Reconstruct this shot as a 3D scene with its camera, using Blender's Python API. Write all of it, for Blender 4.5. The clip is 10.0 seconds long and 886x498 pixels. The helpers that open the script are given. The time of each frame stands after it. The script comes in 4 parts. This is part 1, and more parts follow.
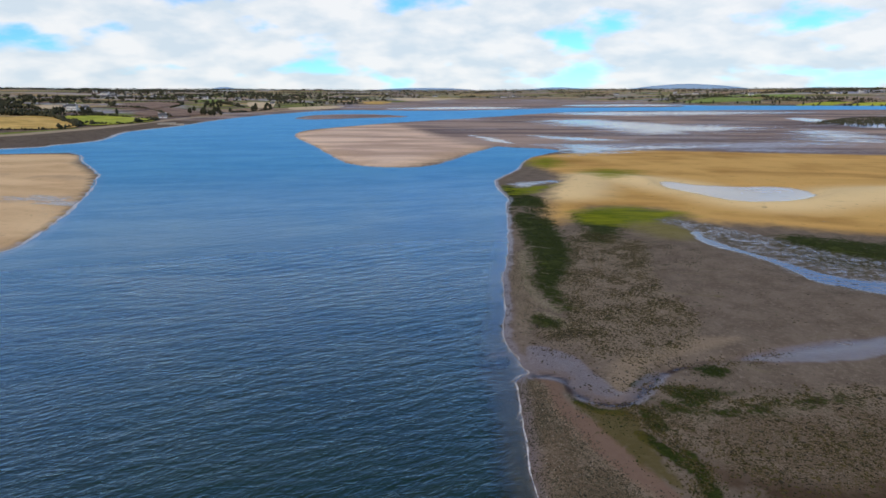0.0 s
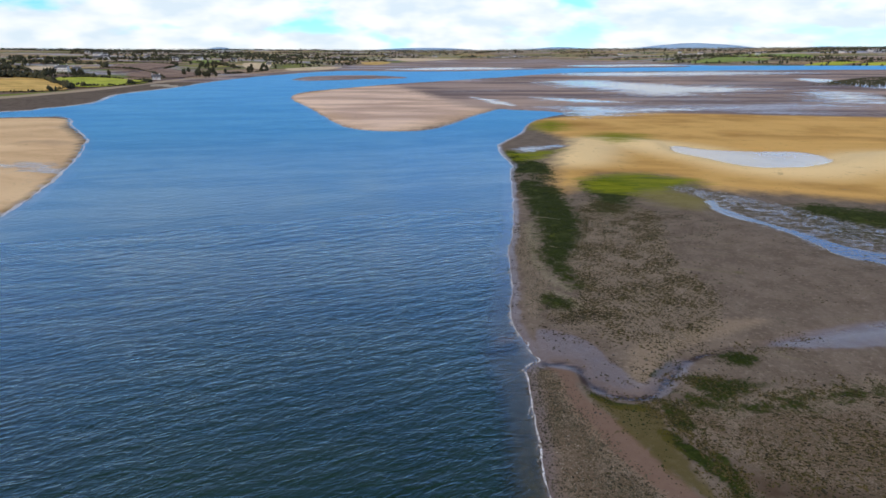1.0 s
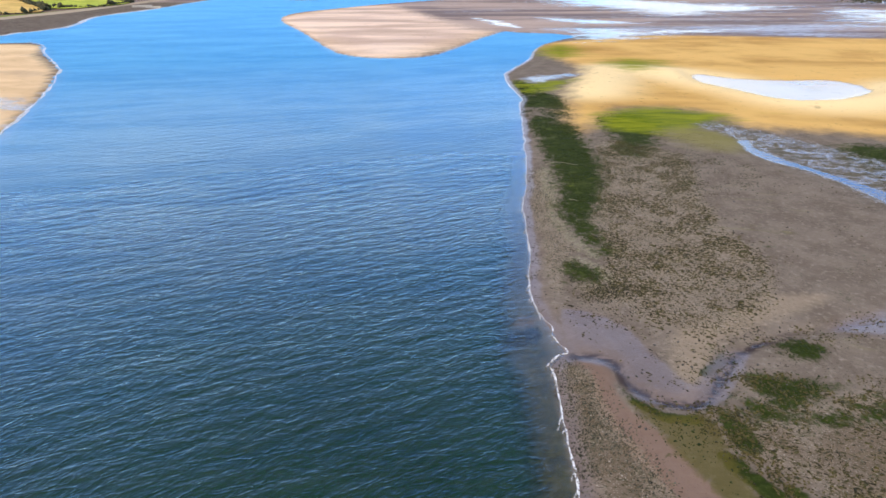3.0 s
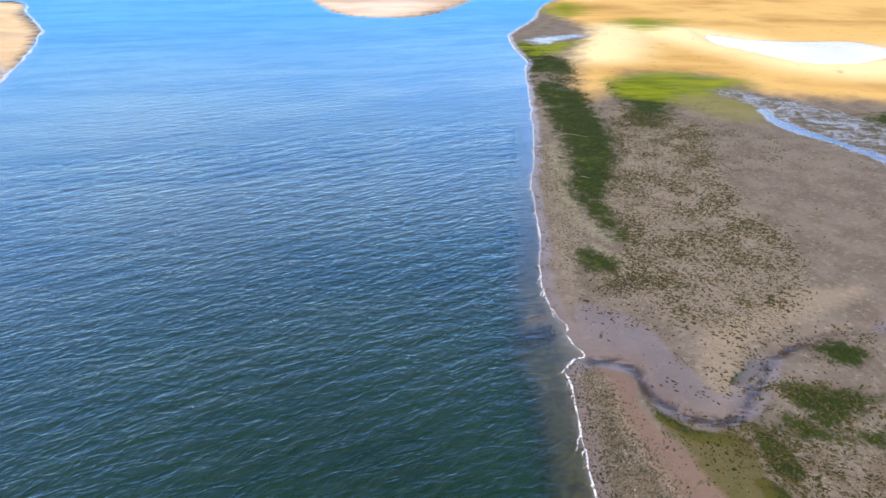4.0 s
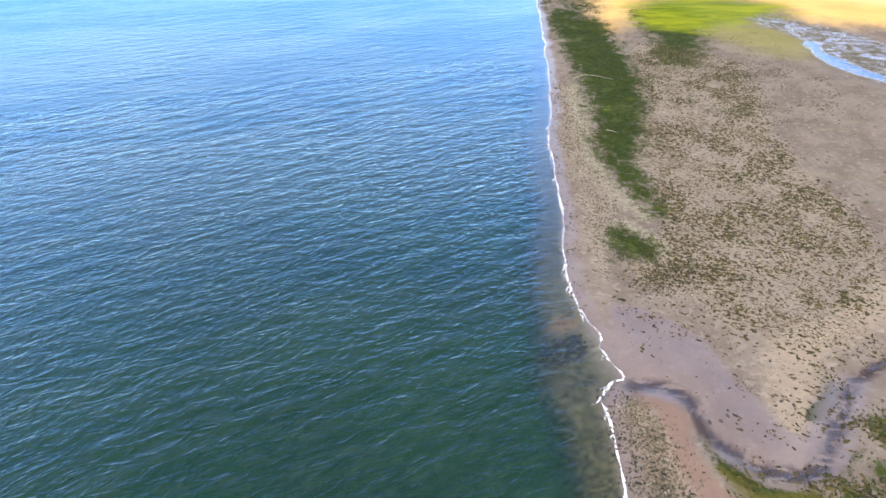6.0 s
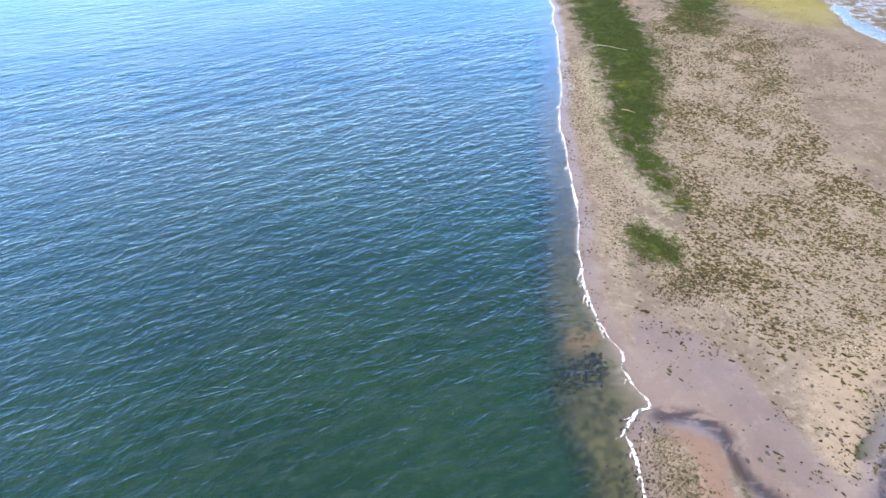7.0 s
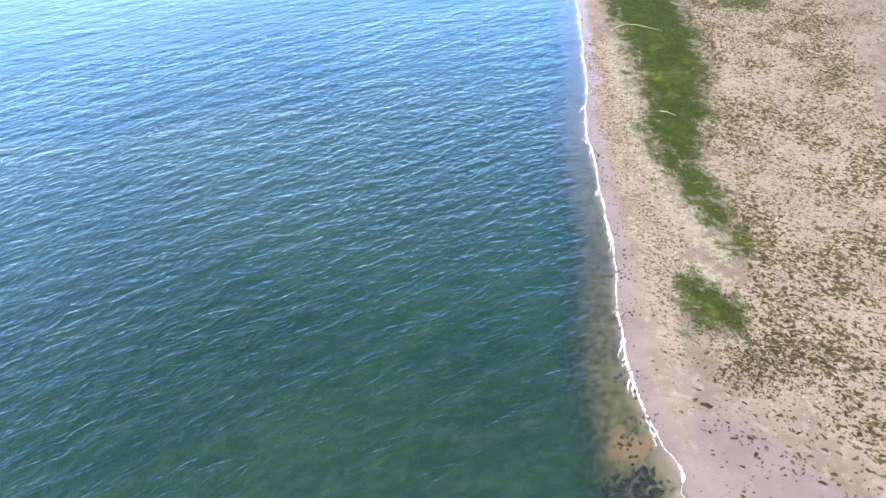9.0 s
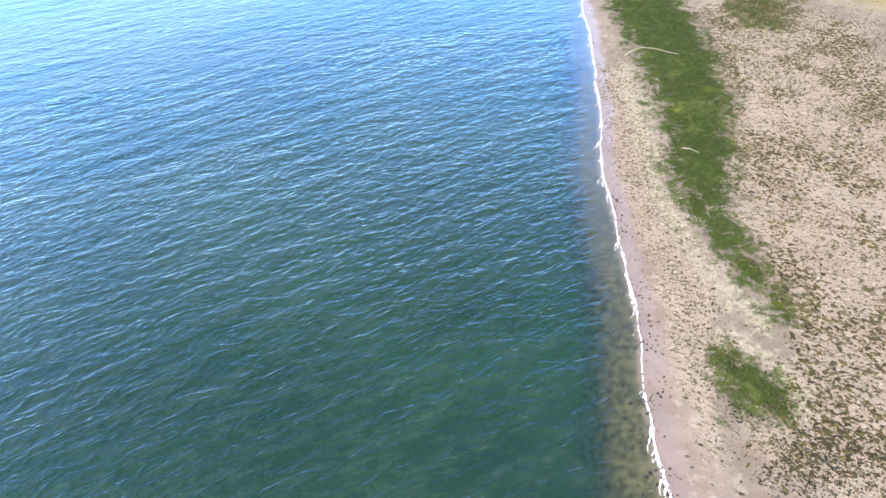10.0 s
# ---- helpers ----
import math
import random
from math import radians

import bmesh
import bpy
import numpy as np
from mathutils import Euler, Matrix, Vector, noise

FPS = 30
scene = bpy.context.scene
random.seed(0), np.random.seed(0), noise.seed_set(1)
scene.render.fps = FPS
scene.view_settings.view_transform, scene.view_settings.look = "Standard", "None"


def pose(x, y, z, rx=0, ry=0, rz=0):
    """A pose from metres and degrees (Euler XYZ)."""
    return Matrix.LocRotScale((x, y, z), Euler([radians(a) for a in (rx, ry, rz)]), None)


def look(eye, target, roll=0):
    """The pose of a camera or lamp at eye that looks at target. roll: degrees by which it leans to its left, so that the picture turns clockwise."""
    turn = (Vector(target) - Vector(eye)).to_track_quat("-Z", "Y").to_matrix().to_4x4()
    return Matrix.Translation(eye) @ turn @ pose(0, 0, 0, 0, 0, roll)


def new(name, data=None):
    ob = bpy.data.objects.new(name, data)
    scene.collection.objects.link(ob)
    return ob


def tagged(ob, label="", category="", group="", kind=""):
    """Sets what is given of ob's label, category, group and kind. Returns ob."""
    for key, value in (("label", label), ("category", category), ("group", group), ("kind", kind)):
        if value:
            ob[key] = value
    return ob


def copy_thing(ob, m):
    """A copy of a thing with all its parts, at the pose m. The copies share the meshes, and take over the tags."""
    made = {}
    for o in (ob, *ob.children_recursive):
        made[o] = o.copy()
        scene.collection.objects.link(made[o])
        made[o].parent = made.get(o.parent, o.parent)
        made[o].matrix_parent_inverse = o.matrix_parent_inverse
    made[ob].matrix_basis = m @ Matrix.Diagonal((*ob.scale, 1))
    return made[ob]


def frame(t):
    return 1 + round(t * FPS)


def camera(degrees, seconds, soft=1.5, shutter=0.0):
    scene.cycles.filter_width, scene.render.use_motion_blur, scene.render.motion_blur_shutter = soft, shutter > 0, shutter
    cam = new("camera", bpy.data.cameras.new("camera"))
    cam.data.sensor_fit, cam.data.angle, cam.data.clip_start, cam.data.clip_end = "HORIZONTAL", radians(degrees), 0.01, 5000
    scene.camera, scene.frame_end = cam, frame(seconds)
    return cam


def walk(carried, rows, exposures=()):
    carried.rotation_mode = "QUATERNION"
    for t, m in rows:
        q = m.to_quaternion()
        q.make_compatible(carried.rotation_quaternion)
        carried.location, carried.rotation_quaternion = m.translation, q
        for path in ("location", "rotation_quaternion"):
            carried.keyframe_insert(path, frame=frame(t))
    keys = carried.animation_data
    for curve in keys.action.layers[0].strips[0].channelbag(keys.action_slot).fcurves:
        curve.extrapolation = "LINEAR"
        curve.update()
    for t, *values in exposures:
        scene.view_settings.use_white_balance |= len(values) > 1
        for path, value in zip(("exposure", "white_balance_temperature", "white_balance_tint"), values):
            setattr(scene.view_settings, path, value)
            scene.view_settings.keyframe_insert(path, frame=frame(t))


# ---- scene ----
# ---------------------------------------------------------------- camera
cam = camera(73.0, 10.0, soft=1.6)
PATH = [
    (0, (-0.757, 1.544, 29.924), (-0.758, 3.478, 29.416), -0.1),
    (0.5, (-0.96, 4.558, 29.855), (-0.961, 6.476, 29.288), -0.1),
    (1, (-1.098, 7.52, 29.851), (-1.1, 9.42, 29.225), -0.2),
    (1.5, (-1.282, 10.389, 29.851), (-1.284, 12.269, 29.166), -0.3),
    (2, (-1.52, 13.092, 29.913), (-1.521, 14.95, 29.174), -0.3),
    (2.5, (-1.752, 15.908, 30.045), (-1.754, 17.743, 29.25), -0.4),
    (4, (-2.36, 24.459, 30.368), (-2.363, 26.209, 29.4), -0.6),
    (4.5, (-2.511, 27.27, 30.268), (-2.513, 28.989, 29.245), -0.6),
    (5, (-2.593, 30.049, 30.086), (-2.596, 31.735, 29.01), -0.8),
    (5.5, (-2.71, 32.605, 29.931), (-2.715, 34.258, 28.805), -1.0),
    (7, (-3.21, 40.769, 29.729), (-3.213, 42.305, 28.447), -1.3),
    (7.5, (-3.424, 43.599, 29.606), (-3.424, 45.089, 28.273), -1.4),
    (8, (-3.518, 46.424, 29.474), (-3.52, 47.868, 28.09), -1.6),
    (8.5, (-3.467, 49.24, 29.399), (-3.477, 50.667, 27.998), -1.8),
    (9, (-3.382, 52.07, 29.376), (-3.398, 53.497, 27.975), -2.3),
    (9.5, (-3.261, 55.008, 29.36), (-3.288, 56.439, 27.962), -2.9),
    (10, (-3.141, 57.848, 29.348), (-3.176, 59.279, 27.951), -3.3),
]
EXPOSURES = [(0.0, -1.62), (2.5, -0.80), (4.5, -0.18), (5.5, 0.08), (7.5, 0.58), (10.0, 0.88)]
walk(cam, [(t, look(eye, target, roll)) for t, eye, target, roll in PATH],
     exposures=EXPOSURES)

# ---------------------------------------------------------------- world and sun
SUN_ELEVATION, SUN_AZIMUTH = radians(38), radians(215)   # azimuth clockwise from +y
world = bpy.data.worlds.new("sky")
scene.world = world
world.use_nodes = True
wt = world.node_tree
wt.nodes.clear()


def wnode(kind, **values):
    n = wt.nodes.new(kind)
    for key, v in values.items():
        n.inputs[key].default_value = v
    return n


w_out, w_bg = wnode("ShaderNodeOutputWorld"), wnode("ShaderNodeBackground", Strength=0.15)
w_sky = wt.nodes.new("ShaderNodeTexSky")
w_sky.sky_type, w_sky.sun_disc = "NISHITA", False
w_sky.sun_elevation, w_sky.sun_rotation = SUN_ELEVATION, SUN_AZIMUTH
w_sky.air_density, w_sky.dust_density, w_sky.ozone_density = 1.0, 0.0, 4.0
# broken cumulus: noise on a flat layer, seen in perspective
w_co, w_sep = wt.nodes.new("ShaderNodeTexCoord"), wt.nodes.new("ShaderNodeSeparateXYZ")
w_up = wt.nodes.new("ShaderNodeMath"); w_up.operation = "MAXIMUM"; w_up.inputs[1].default_value = 0.0
w_add = wt.nodes.new("ShaderNodeMath"); w_add.operation = "ADD"; w_add.inputs[1].default_value = 0.33
w_dx = wt.nodes.new("ShaderNodeMath"); w_dx.operation = "DIVIDE"
w_dy = wt.nodes.new("ShaderNodeMath"); w_dy.operation = "DIVIDE"
w_vec = wt.nodes.new("ShaderNodeCombineXYZ")
w_noise = wnode("ShaderNodeTexNoise", Scale=2.7, Detail=8.0, Roughness=0.50)
w_ramp = wnode("ShaderNodeMapRange"); w_ramp.interpolation_type = "SMOOTHSTEP"
w_ramp.inputs["From Min"].default_value, w_ramp.inputs["From Max"].default_value = 0.32, 0.47
w_fine = wnode("ShaderNodeTexNoise", Scale=4.6, Detail=8.0, Roughness=0.52)
w_tone = wnode("ShaderNodeMapRange")
w_tone.inputs["From Min"].default_value, w_tone.inputs["From Max"].default_value = 0.38, 0.60
w_white = wt.nodes.new("ShaderNodeMix"); w_white.data_type = "RGBA"
w_white.inputs[6].default_value, w_white.inputs[7].default_value = (13.6, 15.6, 17.4, 1), (18.6, 18.9, 19.2, 1)
w_mix = wt.nodes.new("ShaderNodeMix"); w_mix.data_type = "RGBA"
w_blue = wt.nodes.new("ShaderNodeMix"); w_blue.data_type, w_blue.blend_type = "RGBA", "MULTIPLY"
w_blue.inputs[0].default_value = 1.0
# the blue is brightest low down and deepens overhead
w_fall = wnode("ShaderNodeMapRange"); w_fall.interpolation_type = "SMOOTHSTEP"
w_fall.inputs["From Min"].default_value, w_fall.inputs["From Max"].default_value = 0.36, 0.90
w_deep = wt.nodes.new("ShaderNodeMix"); w_deep.data_type = "RGBA"
w_deep.inputs[6].default_value, w_deep.inputs[7].default_value = (1.2, 2.5, 3.8, 1), (1.15, 1.2, 1.3, 1)
# overhead the clouds show their grey undersides
w_base = wnode("ShaderNodeMapRange"); w_base.interpolation_type = "SMOOTHSTEP"
for w_key, w_value in (("From Min", 0.16), ("From Max", 0.92), ("To Min", 1.0), ("To Max", 0.22)):
    w_base.inputs[w_key].default_value = w_value
w_under = wt.nodes.new("ShaderNodeVectorMath"); w_under.operation = "SCALE"
# fewer clouds high up
w_high = wnode("ShaderNodeMapRange"); w_high.interpolation_type = "SMOOTHSTEP"
for w_key, w_value in (("From Min", 0.145), ("From Max", 0.20), ("To Min", 0.97), ("To Max", 0.30)):
    w_high.inputs[w_key].default_value = w_value
w_cover = wt.nodes.new("ShaderNodeMath"); w_cover.operation = "MULTIPLY"
L = wt.links.new
L(w_co.outputs["Generated"], w_sep.inputs[0])
L(w_sep.outputs["Z"], w_up.inputs[0]); L(w_up.outputs[0], w_add.inputs[0])
L(w_sep.outputs["X"], w_dx.inputs[0]); L(w_add.outputs[0], w_dx.inputs[1])
L(w_sep.outputs["Y"], w_dy.inputs[0]); L(w_add.outputs[0], w_dy.inputs[1])
L(w_dx.outputs[0], w_vec.inputs["X"]); L(w_dy.outputs[0], w_vec.inputs["Y"])
L(w_vec.outputs[0], w_noise.inputs["Vector"]); L(w_vec.outputs[0], w_fine.inputs["Vector"])
L(w_noise.outputs["Fac"], w_ramp.inputs["Value"])
L(w_fine.outputs["Fac"], w_tone.inputs["Value"]); L(w_tone.outputs[0], w_white.inputs[0])
L(w_sep.outputs["Z"], w_high.inputs["Value"]); L(w_ramp.outputs[0], w_cover.inputs[0]); L(w_high.outputs[0], w_cover.inputs[1])
L(w_cover.outputs[0], w_mix.inputs[0])
L(w_sep.outputs["Z"], w_fall.inputs["Value"]); L(w_fall.outputs[0], w_deep.inputs[0]); L(w_deep.outputs[2], w_blue.inputs[7])
L(w_sky.outputs[0], w_blue.inputs[6]); L(w_blue.outputs[2], w_mix.inputs[6]); L(w_sep.outputs["Z"], w_base.inputs["Value"])
L(w_white.outputs[2], w_under.inputs[0]); L(w_base.outputs[0], w_under.inputs["Scale"]); L(w_under.outputs[0], w_mix.inputs[7])
L(w_mix.outputs[2], w_bg.inputs["Color"]); L(w_bg.outputs[0], w_out.inputs["Surface"])

sun = new("sun", bpy.data.lights.new("sun", "SUN"))
sun.data.energy, sun.data.angle, sun.data.color = 6.8, radians(0.6), (1.0, 0.83, 0.60)
sun_from = Vector((math.sin(SUN_AZIMUTH) * math.cos(SUN_ELEVATION), math.cos(SUN_AZIMUTH) * math.cos(SUN_ELEVATION), math.sin(SUN_ELEVATION)))
sun.matrix_world = look(sun_from * 100, (0, 0, 0))


# ---------------------------------------------------------------- materials
class Mat:
    """A small builder for node materials; every method returns an output socket."""

    def __init__(self, name):
        self.mat = bpy.data.materials.new(name)
        self.mat.use_nodes = True
        self.tree = self.mat.node_tree
        self.tree.nodes.clear()
        self.out = self.tree.nodes.new("ShaderNodeOutputMaterial")
        self.co = self.tree.nodes.new("ShaderNodeTexCoord").outputs["Object"]

    def put(self, socket, value):
        if isinstance(value, bpy.types.NodeSocket):
            self.tree.links.new(value, socket)
        elif isinstance(value, tuple) and len(value) == 3 and socket.type == "RGBA":
            socket.default_value = (*value, 1)
        else:
            socket.default_value = value

    def node(self, kind, out=0, **inputs):
        n = self.tree.nodes.new(kind)
        for key, v in inputs.items():
            self.put(n.inputs[key.replace("_", " ")], v)
        return n.outputs[out]

    def noise(self, scale, detail=4.0, rough=0.55, co=None, warp=0.0):
        return self.node("ShaderNodeTexNoise", "Fac", Vector=co or self.co, Scale=scale, Detail=detail, Roughness=rough, Distortion=warp)

    def cells(self, scale, out="Distance", co=None):
        return self.node("ShaderNodeTexVoronoi", out, Vector=co or self.co, Scale=scale)

    def stretch(self, sx, sy, turn=0.0):
        turned = self.node("ShaderNodeMapping", 0, Vector=self.co, Rotation=(0, 0, radians(turn)))
        return self.node("ShaderNodeMapping", 0, Vector=turned, Scale=(sx, sy, 1.0))

    def attr(self, name):
        n = self.tree.nodes.new("ShaderNodeAttribute")
        n.attribute_name = name
        return n.outputs["Fac"]

    def math(self, op, a, b=0.0, clamp=False):
        n = self.tree.nodes.new("ShaderNodeMath")
        n.operation, n.use_clamp = op, clamp
        self.put(n.inputs[0], a), self.put(n.inputs[1], b)
        return n.outputs[0]

    def step(self, v, lo, hi, a=0.0, b=1.0):
        n = self.tree.nodes.new("ShaderNodeMapRange")
        n.interpolation_type = "SMOOTHSTEP"
        for key, val in (("Value", v), ("From Min", lo), ("From Max", hi), ("To Min", a), ("To Max", b)):
            self.put(n.inputs[key], val)
        return n.outputs[0]

    def mix(self, fac, a, b, mode="MIX"):
        n = self.tree.nodes.new("ShaderNodeMix")
        n.data_type, n.blend_type = "RGBA", mode
        self.put(n.inputs[0], fac), self.put(n.inputs[6], a), self.put(n.inputs[7], b)
        return n.outputs[2]

    def edge(self, name, grain, amount=0.5, lo=0.4, hi=0.6):
        """A mask attribute whose outline is broken up by a grain."""
        return self.step(self.math("ADD", self.attr(name), self.math("MULTIPLY", self.math("SUBTRACT", grain, 0.5), amount)), lo, hi)

    def bump(self, height, strength, distance):
        return self.node("ShaderNodeBump", 0, Height=height, Strength=strength, Distance=distance)

    def principled(self, color, rough, normal=None, metal=0.0, spec=0.5):
        n = self.tree.nodes.new("ShaderNodeBsdfPrincipled")
        self.put(n.inputs["Base Color"], color), self.put(n.inputs["Roughness"], rough)
        self.put(n.inputs["Metallic"], metal), self.put(n.inputs["Specular IOR Level"], spec)
        if normal:
            self.put(n.inputs["Normal"], normal)
        return n.outputs[0]

    def done(self, shader):
        self.tree.links.new(shader, self.out.inputs["Surface"])
        return self.mat


def plain(name, dark, light, scale, rough=0.8, bump=0.02, spec=0.3):
    """A matt surface that varies between two colours at two scales."""
    m = Mat(name)
    v = m.math("ADD", m.math("MULTIPLY", m.noise(scale, 5), 0.6), m.math("MULTIPLY", m.noise(scale * 7, 3), 0.4))
    return m.done(m.principled(m.mix(m.step(v, 0.35, 0.65), dark, light), rough, m.bump(v, 0.6, bump), spec=spec))


def ground_material():
    m = Mat("estuary_ground")
    big, mid, fine, grit = m.noise(0.03, 5), m.noise(0.25, 6, 0.6), m.noise(1.7, 6, 0.65), m.noise(9.0, 4, 0.7)
    streak = m.noise(1.0, 5, 0.5, co=m.stretch(0.016, 0.05, 8), warp=0.4)
    # damp grey sand, with paler and pinker drifts; cloud shade also darkens its colours
    c = m.mix(m.step(mid, 0.35, 0.65), (0.150, 0.119, 0.091), (0.205, 0.167, 0.131))
    c = m.mix(m.step(fine, 0.5, 0.72), c, (0.268, 0.226, 0.185))
    c = m.mix(m.math("MULTIPLY", m.step(grit, 0.56, 0.7), 0.45), c, (0.11, 0.095, 0.075))
    # dry golden sand
    gold = m.mix(m.step(streak, 0.28, 0.74), (0.40, 0.220, 0.058), (0.74, 0.46, 0.150))
    gold = m.mix(m.step(big, 0.4, 0.62), gold, (0.70, 0.44, 0.145))
    gold = m.mix(m.step(m.attr("crest"), 0.15, 0.9, 0.0, 0.8), gold, (0.92, 0.73, 0.40))
    c = m.mix(m.edge("dry", mid, 0.5, 0.25, 0.75), c, gold)
    pale = m.mix(m.step(streak, 0.3, 0.72), (0.64, 0.43, 0.23), (0.88, 0.65, 0.38))
    pale = m.mix(m.step(big, 0.52, 0.68, 0.0, 0.55), pale, (0.42, 0.28, 0.19))
    pale = m.mix(m.math("MULTIPLY", m.attr("rosy"), 0.75), pale, m.mix(m.step(streak, 0.36, 0.66), (0.52, 0.38, 0.32), (0.90, 0.70, 0.57)))
    c = m.mix(m.edge("pale", mid, 0.5, 0.25, 0.75), c, pale)
    c = m.mix(m.edge("brown", mid, 2.2, 0.25, 0.8), c, m.mix(mid, (0.048, 0.032, 0.022), (0.105, 0.072, 0.047)))
    # far tidal mud, streaked
    mud = m.mix(m.step(m.noise(1.0, 6, 0.6, co=m.stretch(0.006, 0.03, 4)), 0.4, 0.6), (0.19, 0.148, 0.140), (0.45, 0.345, 0.285))
    c = m.mix(m.edge("mud", mid, 0.4, 0.3, 0.7), c, mud)
    c = m.mix(m.math("MULTIPLY", m.edge("drift", fine, 0.9, 0.2, 0.8), 0.7), c, m.mix(fine, (0.25, 0.195, 0.135), (0.37, 0.295, 0.21)))
    # pink clean sand
    c = m.mix(m.edge("pink", mid, 0.5, 0.25, 0.75), c, m.mix(fine, (0.172, 0.114, 0.084), (0.240, 0.166, 0.126)))
    # shell and weed litter
    shell = m.edge("shell", mid, 0.9, 0.35, 0.7)
    c = m.mix(m.math("MULTIPLY", shell, 0.35), c, (0.305, 0.245, 0.175))
    litter = m.math("MULTIPLY", shell, m.step(m.noise(3.4, 5, 0.7, co=m.stretch(0.7, 1.4, 28), warp=0.6), 0.54, 0.58))
    c = m.mix(m.math("MULTIPLY", litter, 0.9), c, (0.060, 0.053, 0.026))
    c = m.mix(m.math("MULTIPLY", shell, m.step(grit, 0.58, 0.66, 0, 0.6)), c, (0.50, 0.45, 0.38))
    # dark specks of weed and stone, here and there
    speck = m.math("MULTIPLY", m.step(m.cells(2.3), 0.16, 0.10), m.step(m.noise(0.35, 4, 0.6), 0.50, 0.62))
    dots = m.math("MULTIPLY", m.step(m.cells(6.5), 0.20, 0.12), m.step(m.noise(0.8, 4, 0.6), 0.47, 0.60))
    c = m.mix(m.math("MULTIPLY", m.math("MAXIMUM", speck, dots), m.step(m.attr("dry"), 0.6, 0.2, 0.0, 0.7)), c, (0.075, 0.065, 0.045))
    # fine flecks of weed and broken shell
    fleck = m.math("MULTIPLY", m.step(m.noise(1.0, 3, 0.7, co=m.stretch(4.5, 8.0, 30), warp=0.5), 0.57, 0.62), m.step(m.noise(0.22, 5, 0.65), 0.42, 0.58))
    c = m.mix(m.math("MULTIPLY", fleck, m.step(m.math("MAXIMUM", m.attr("dry"), m.math("MAXIMUM", m.attr("pink"), m.attr("pale"))), 0.6, 0.2, 0.0, 0.75)), c, (0.085, 0.076, 0.050))
    # green weed
    ragged = m.math("ADD", m.math("MULTIPLY", m.noise(0.55, 6, 0.7, warp=0.8), 0.6), m.math("MULTIPLY", fine, 0.4))
    alg = m.edge("algae", ragged, 3.0, 0.18, 0.66)
    green = m.mix(m.step(fine, 0.35, 0.7), (0.012, 0.025, 0.002), (0.028, 0.047, 0.003))
    green = m.mix(m.step(m.noise(0.35, 5, 0.7, warp=0.6), 0.50, 0.68, 0.0, 0.75), green, (0.060, 0.078, 0.016))
    crust = m.math("MULTIPLY", m.edge("crust", ragged, 2.2, 0.3, 0.8), m.step(m.noise(2.6, 5, 0.7, warp=0.5), 0.42, 0.60))
    c = m.mix(m.math("MULTIPLY", crust, 0.75), c, m.mix(m.step(grit, 0.4, 0.62), (0.20, 0.20, 0.115), (0.40, 0.36, 0.25)))
    c = m.mix(m.math("MULTIPLY", alg, 0.92), c, green)
    sward = m.noise(1.0, 5, 0.65, co=m.stretch(0.10, 0.42, 6), warp=0.6)
    c = m.mix(m.math("MULTIPLY", m.edge("lime", sward, 1.5, 0.12, 0.95), 0.92), c, m.mix(m.step(sward, 0.3, 0.7), (0.10, 0.145, 0.004), (0.25, 0.27, 0.014)))
    c = m.mix(m.math("MULTIPLY", m.edge("fringe", sward, 1.2, 0.2, 1.0), 0.6), c, (0.24, 0.22, 0.05))
    olive = m.edge("olive", ragged, 2.0, 0.3, 0.8)
    c = m.mix(m.math("MULTIPLY", olive, 0.75), c, m.mix(fine, (0.070, 0.066, 0.013), (0.125, 0.100, 0.028)))
    # grass upland
    plot = m.stretch(0.0042, 0.0034, 20)
    tone = m.tree.nodes.new("ShaderNodeSeparateColor")
    m.tree.links.new(m.cells(1.0, "Color", plot), tone.inputs[0])
    lush = m.mix(m.step(tone.outputs[0], 0.35, 0.45), (0.17, 0.122, 0.105), (0.40, 0.29, 0.19))
    lush = m.mix(m.step(tone.outputs[1], 0.66, 0.68), lush, (0.20, 0.24, 0.05))
    lush = m.mix(m.step(tone.outputs[2], 0.80, 0.82), lush, (0.52, 0.38, 0.18))
    lush = m.mix(m.step(m.noise(0.05, 5, 0.7), 0.54, 0.66), lush, (0.085, 0.075, 0.062))
    c = m.mix(m.step(m.attr("upland"), 0.4, 0.6), c, lush)
    c = m.mix(m.edge("verge", mid, 0.5, 0.4, 0.6), c, (0.42, 0.34, 0.24))
    # sea bed
    c = m.mix(m.attr("bed"), c, m.mix(m.step(m.noise(2.6, 5, 0.65), 0.32, 0.70), (0.030, 0.033, 0.015), (0.112, 0.102, 0.052)))
    c = m.mix(m.edge("bare", fine, 0.8, 0.3, 0.7), c, m.mix(fine, (0.125, 0.088, 0.046), (0.19, 0.13, 0.07)))
    # standing film of water
    runs = m.noise(1.0, 6, 0.65, co=m.stretch(0.035, 0.13, 14), warp=0.8)
    wet = m.edge("wet", m.math("ADD", m.math("MULTIPLY", runs, 0.55), m.math("ADD", m.math("MULTIPLY", mid, 0.25), m.math("MULTIPLY", fine, 0.2))), 3.6, 0.36, 0.80)
    pool = m.edge("pool", m.math("ADD", m.math("MULTIPLY", runs, 0.6), m.math("MULTIPLY", fine, 0.4)), 1.9, 0.30, 0.66)
    mottle = m.edge("mottle", fine, 0.8, 0.3, 0.7)
    spots = m.step(m.math("ADD", m.math("MULTIPLY", m.noise(1.0, 5, 0.7, co=m.stretch(0.35, 0.8, 14), warp=0.9), 0.6), m.math("MULTIPLY", fine, 0.4)), 0.46, 0.56)
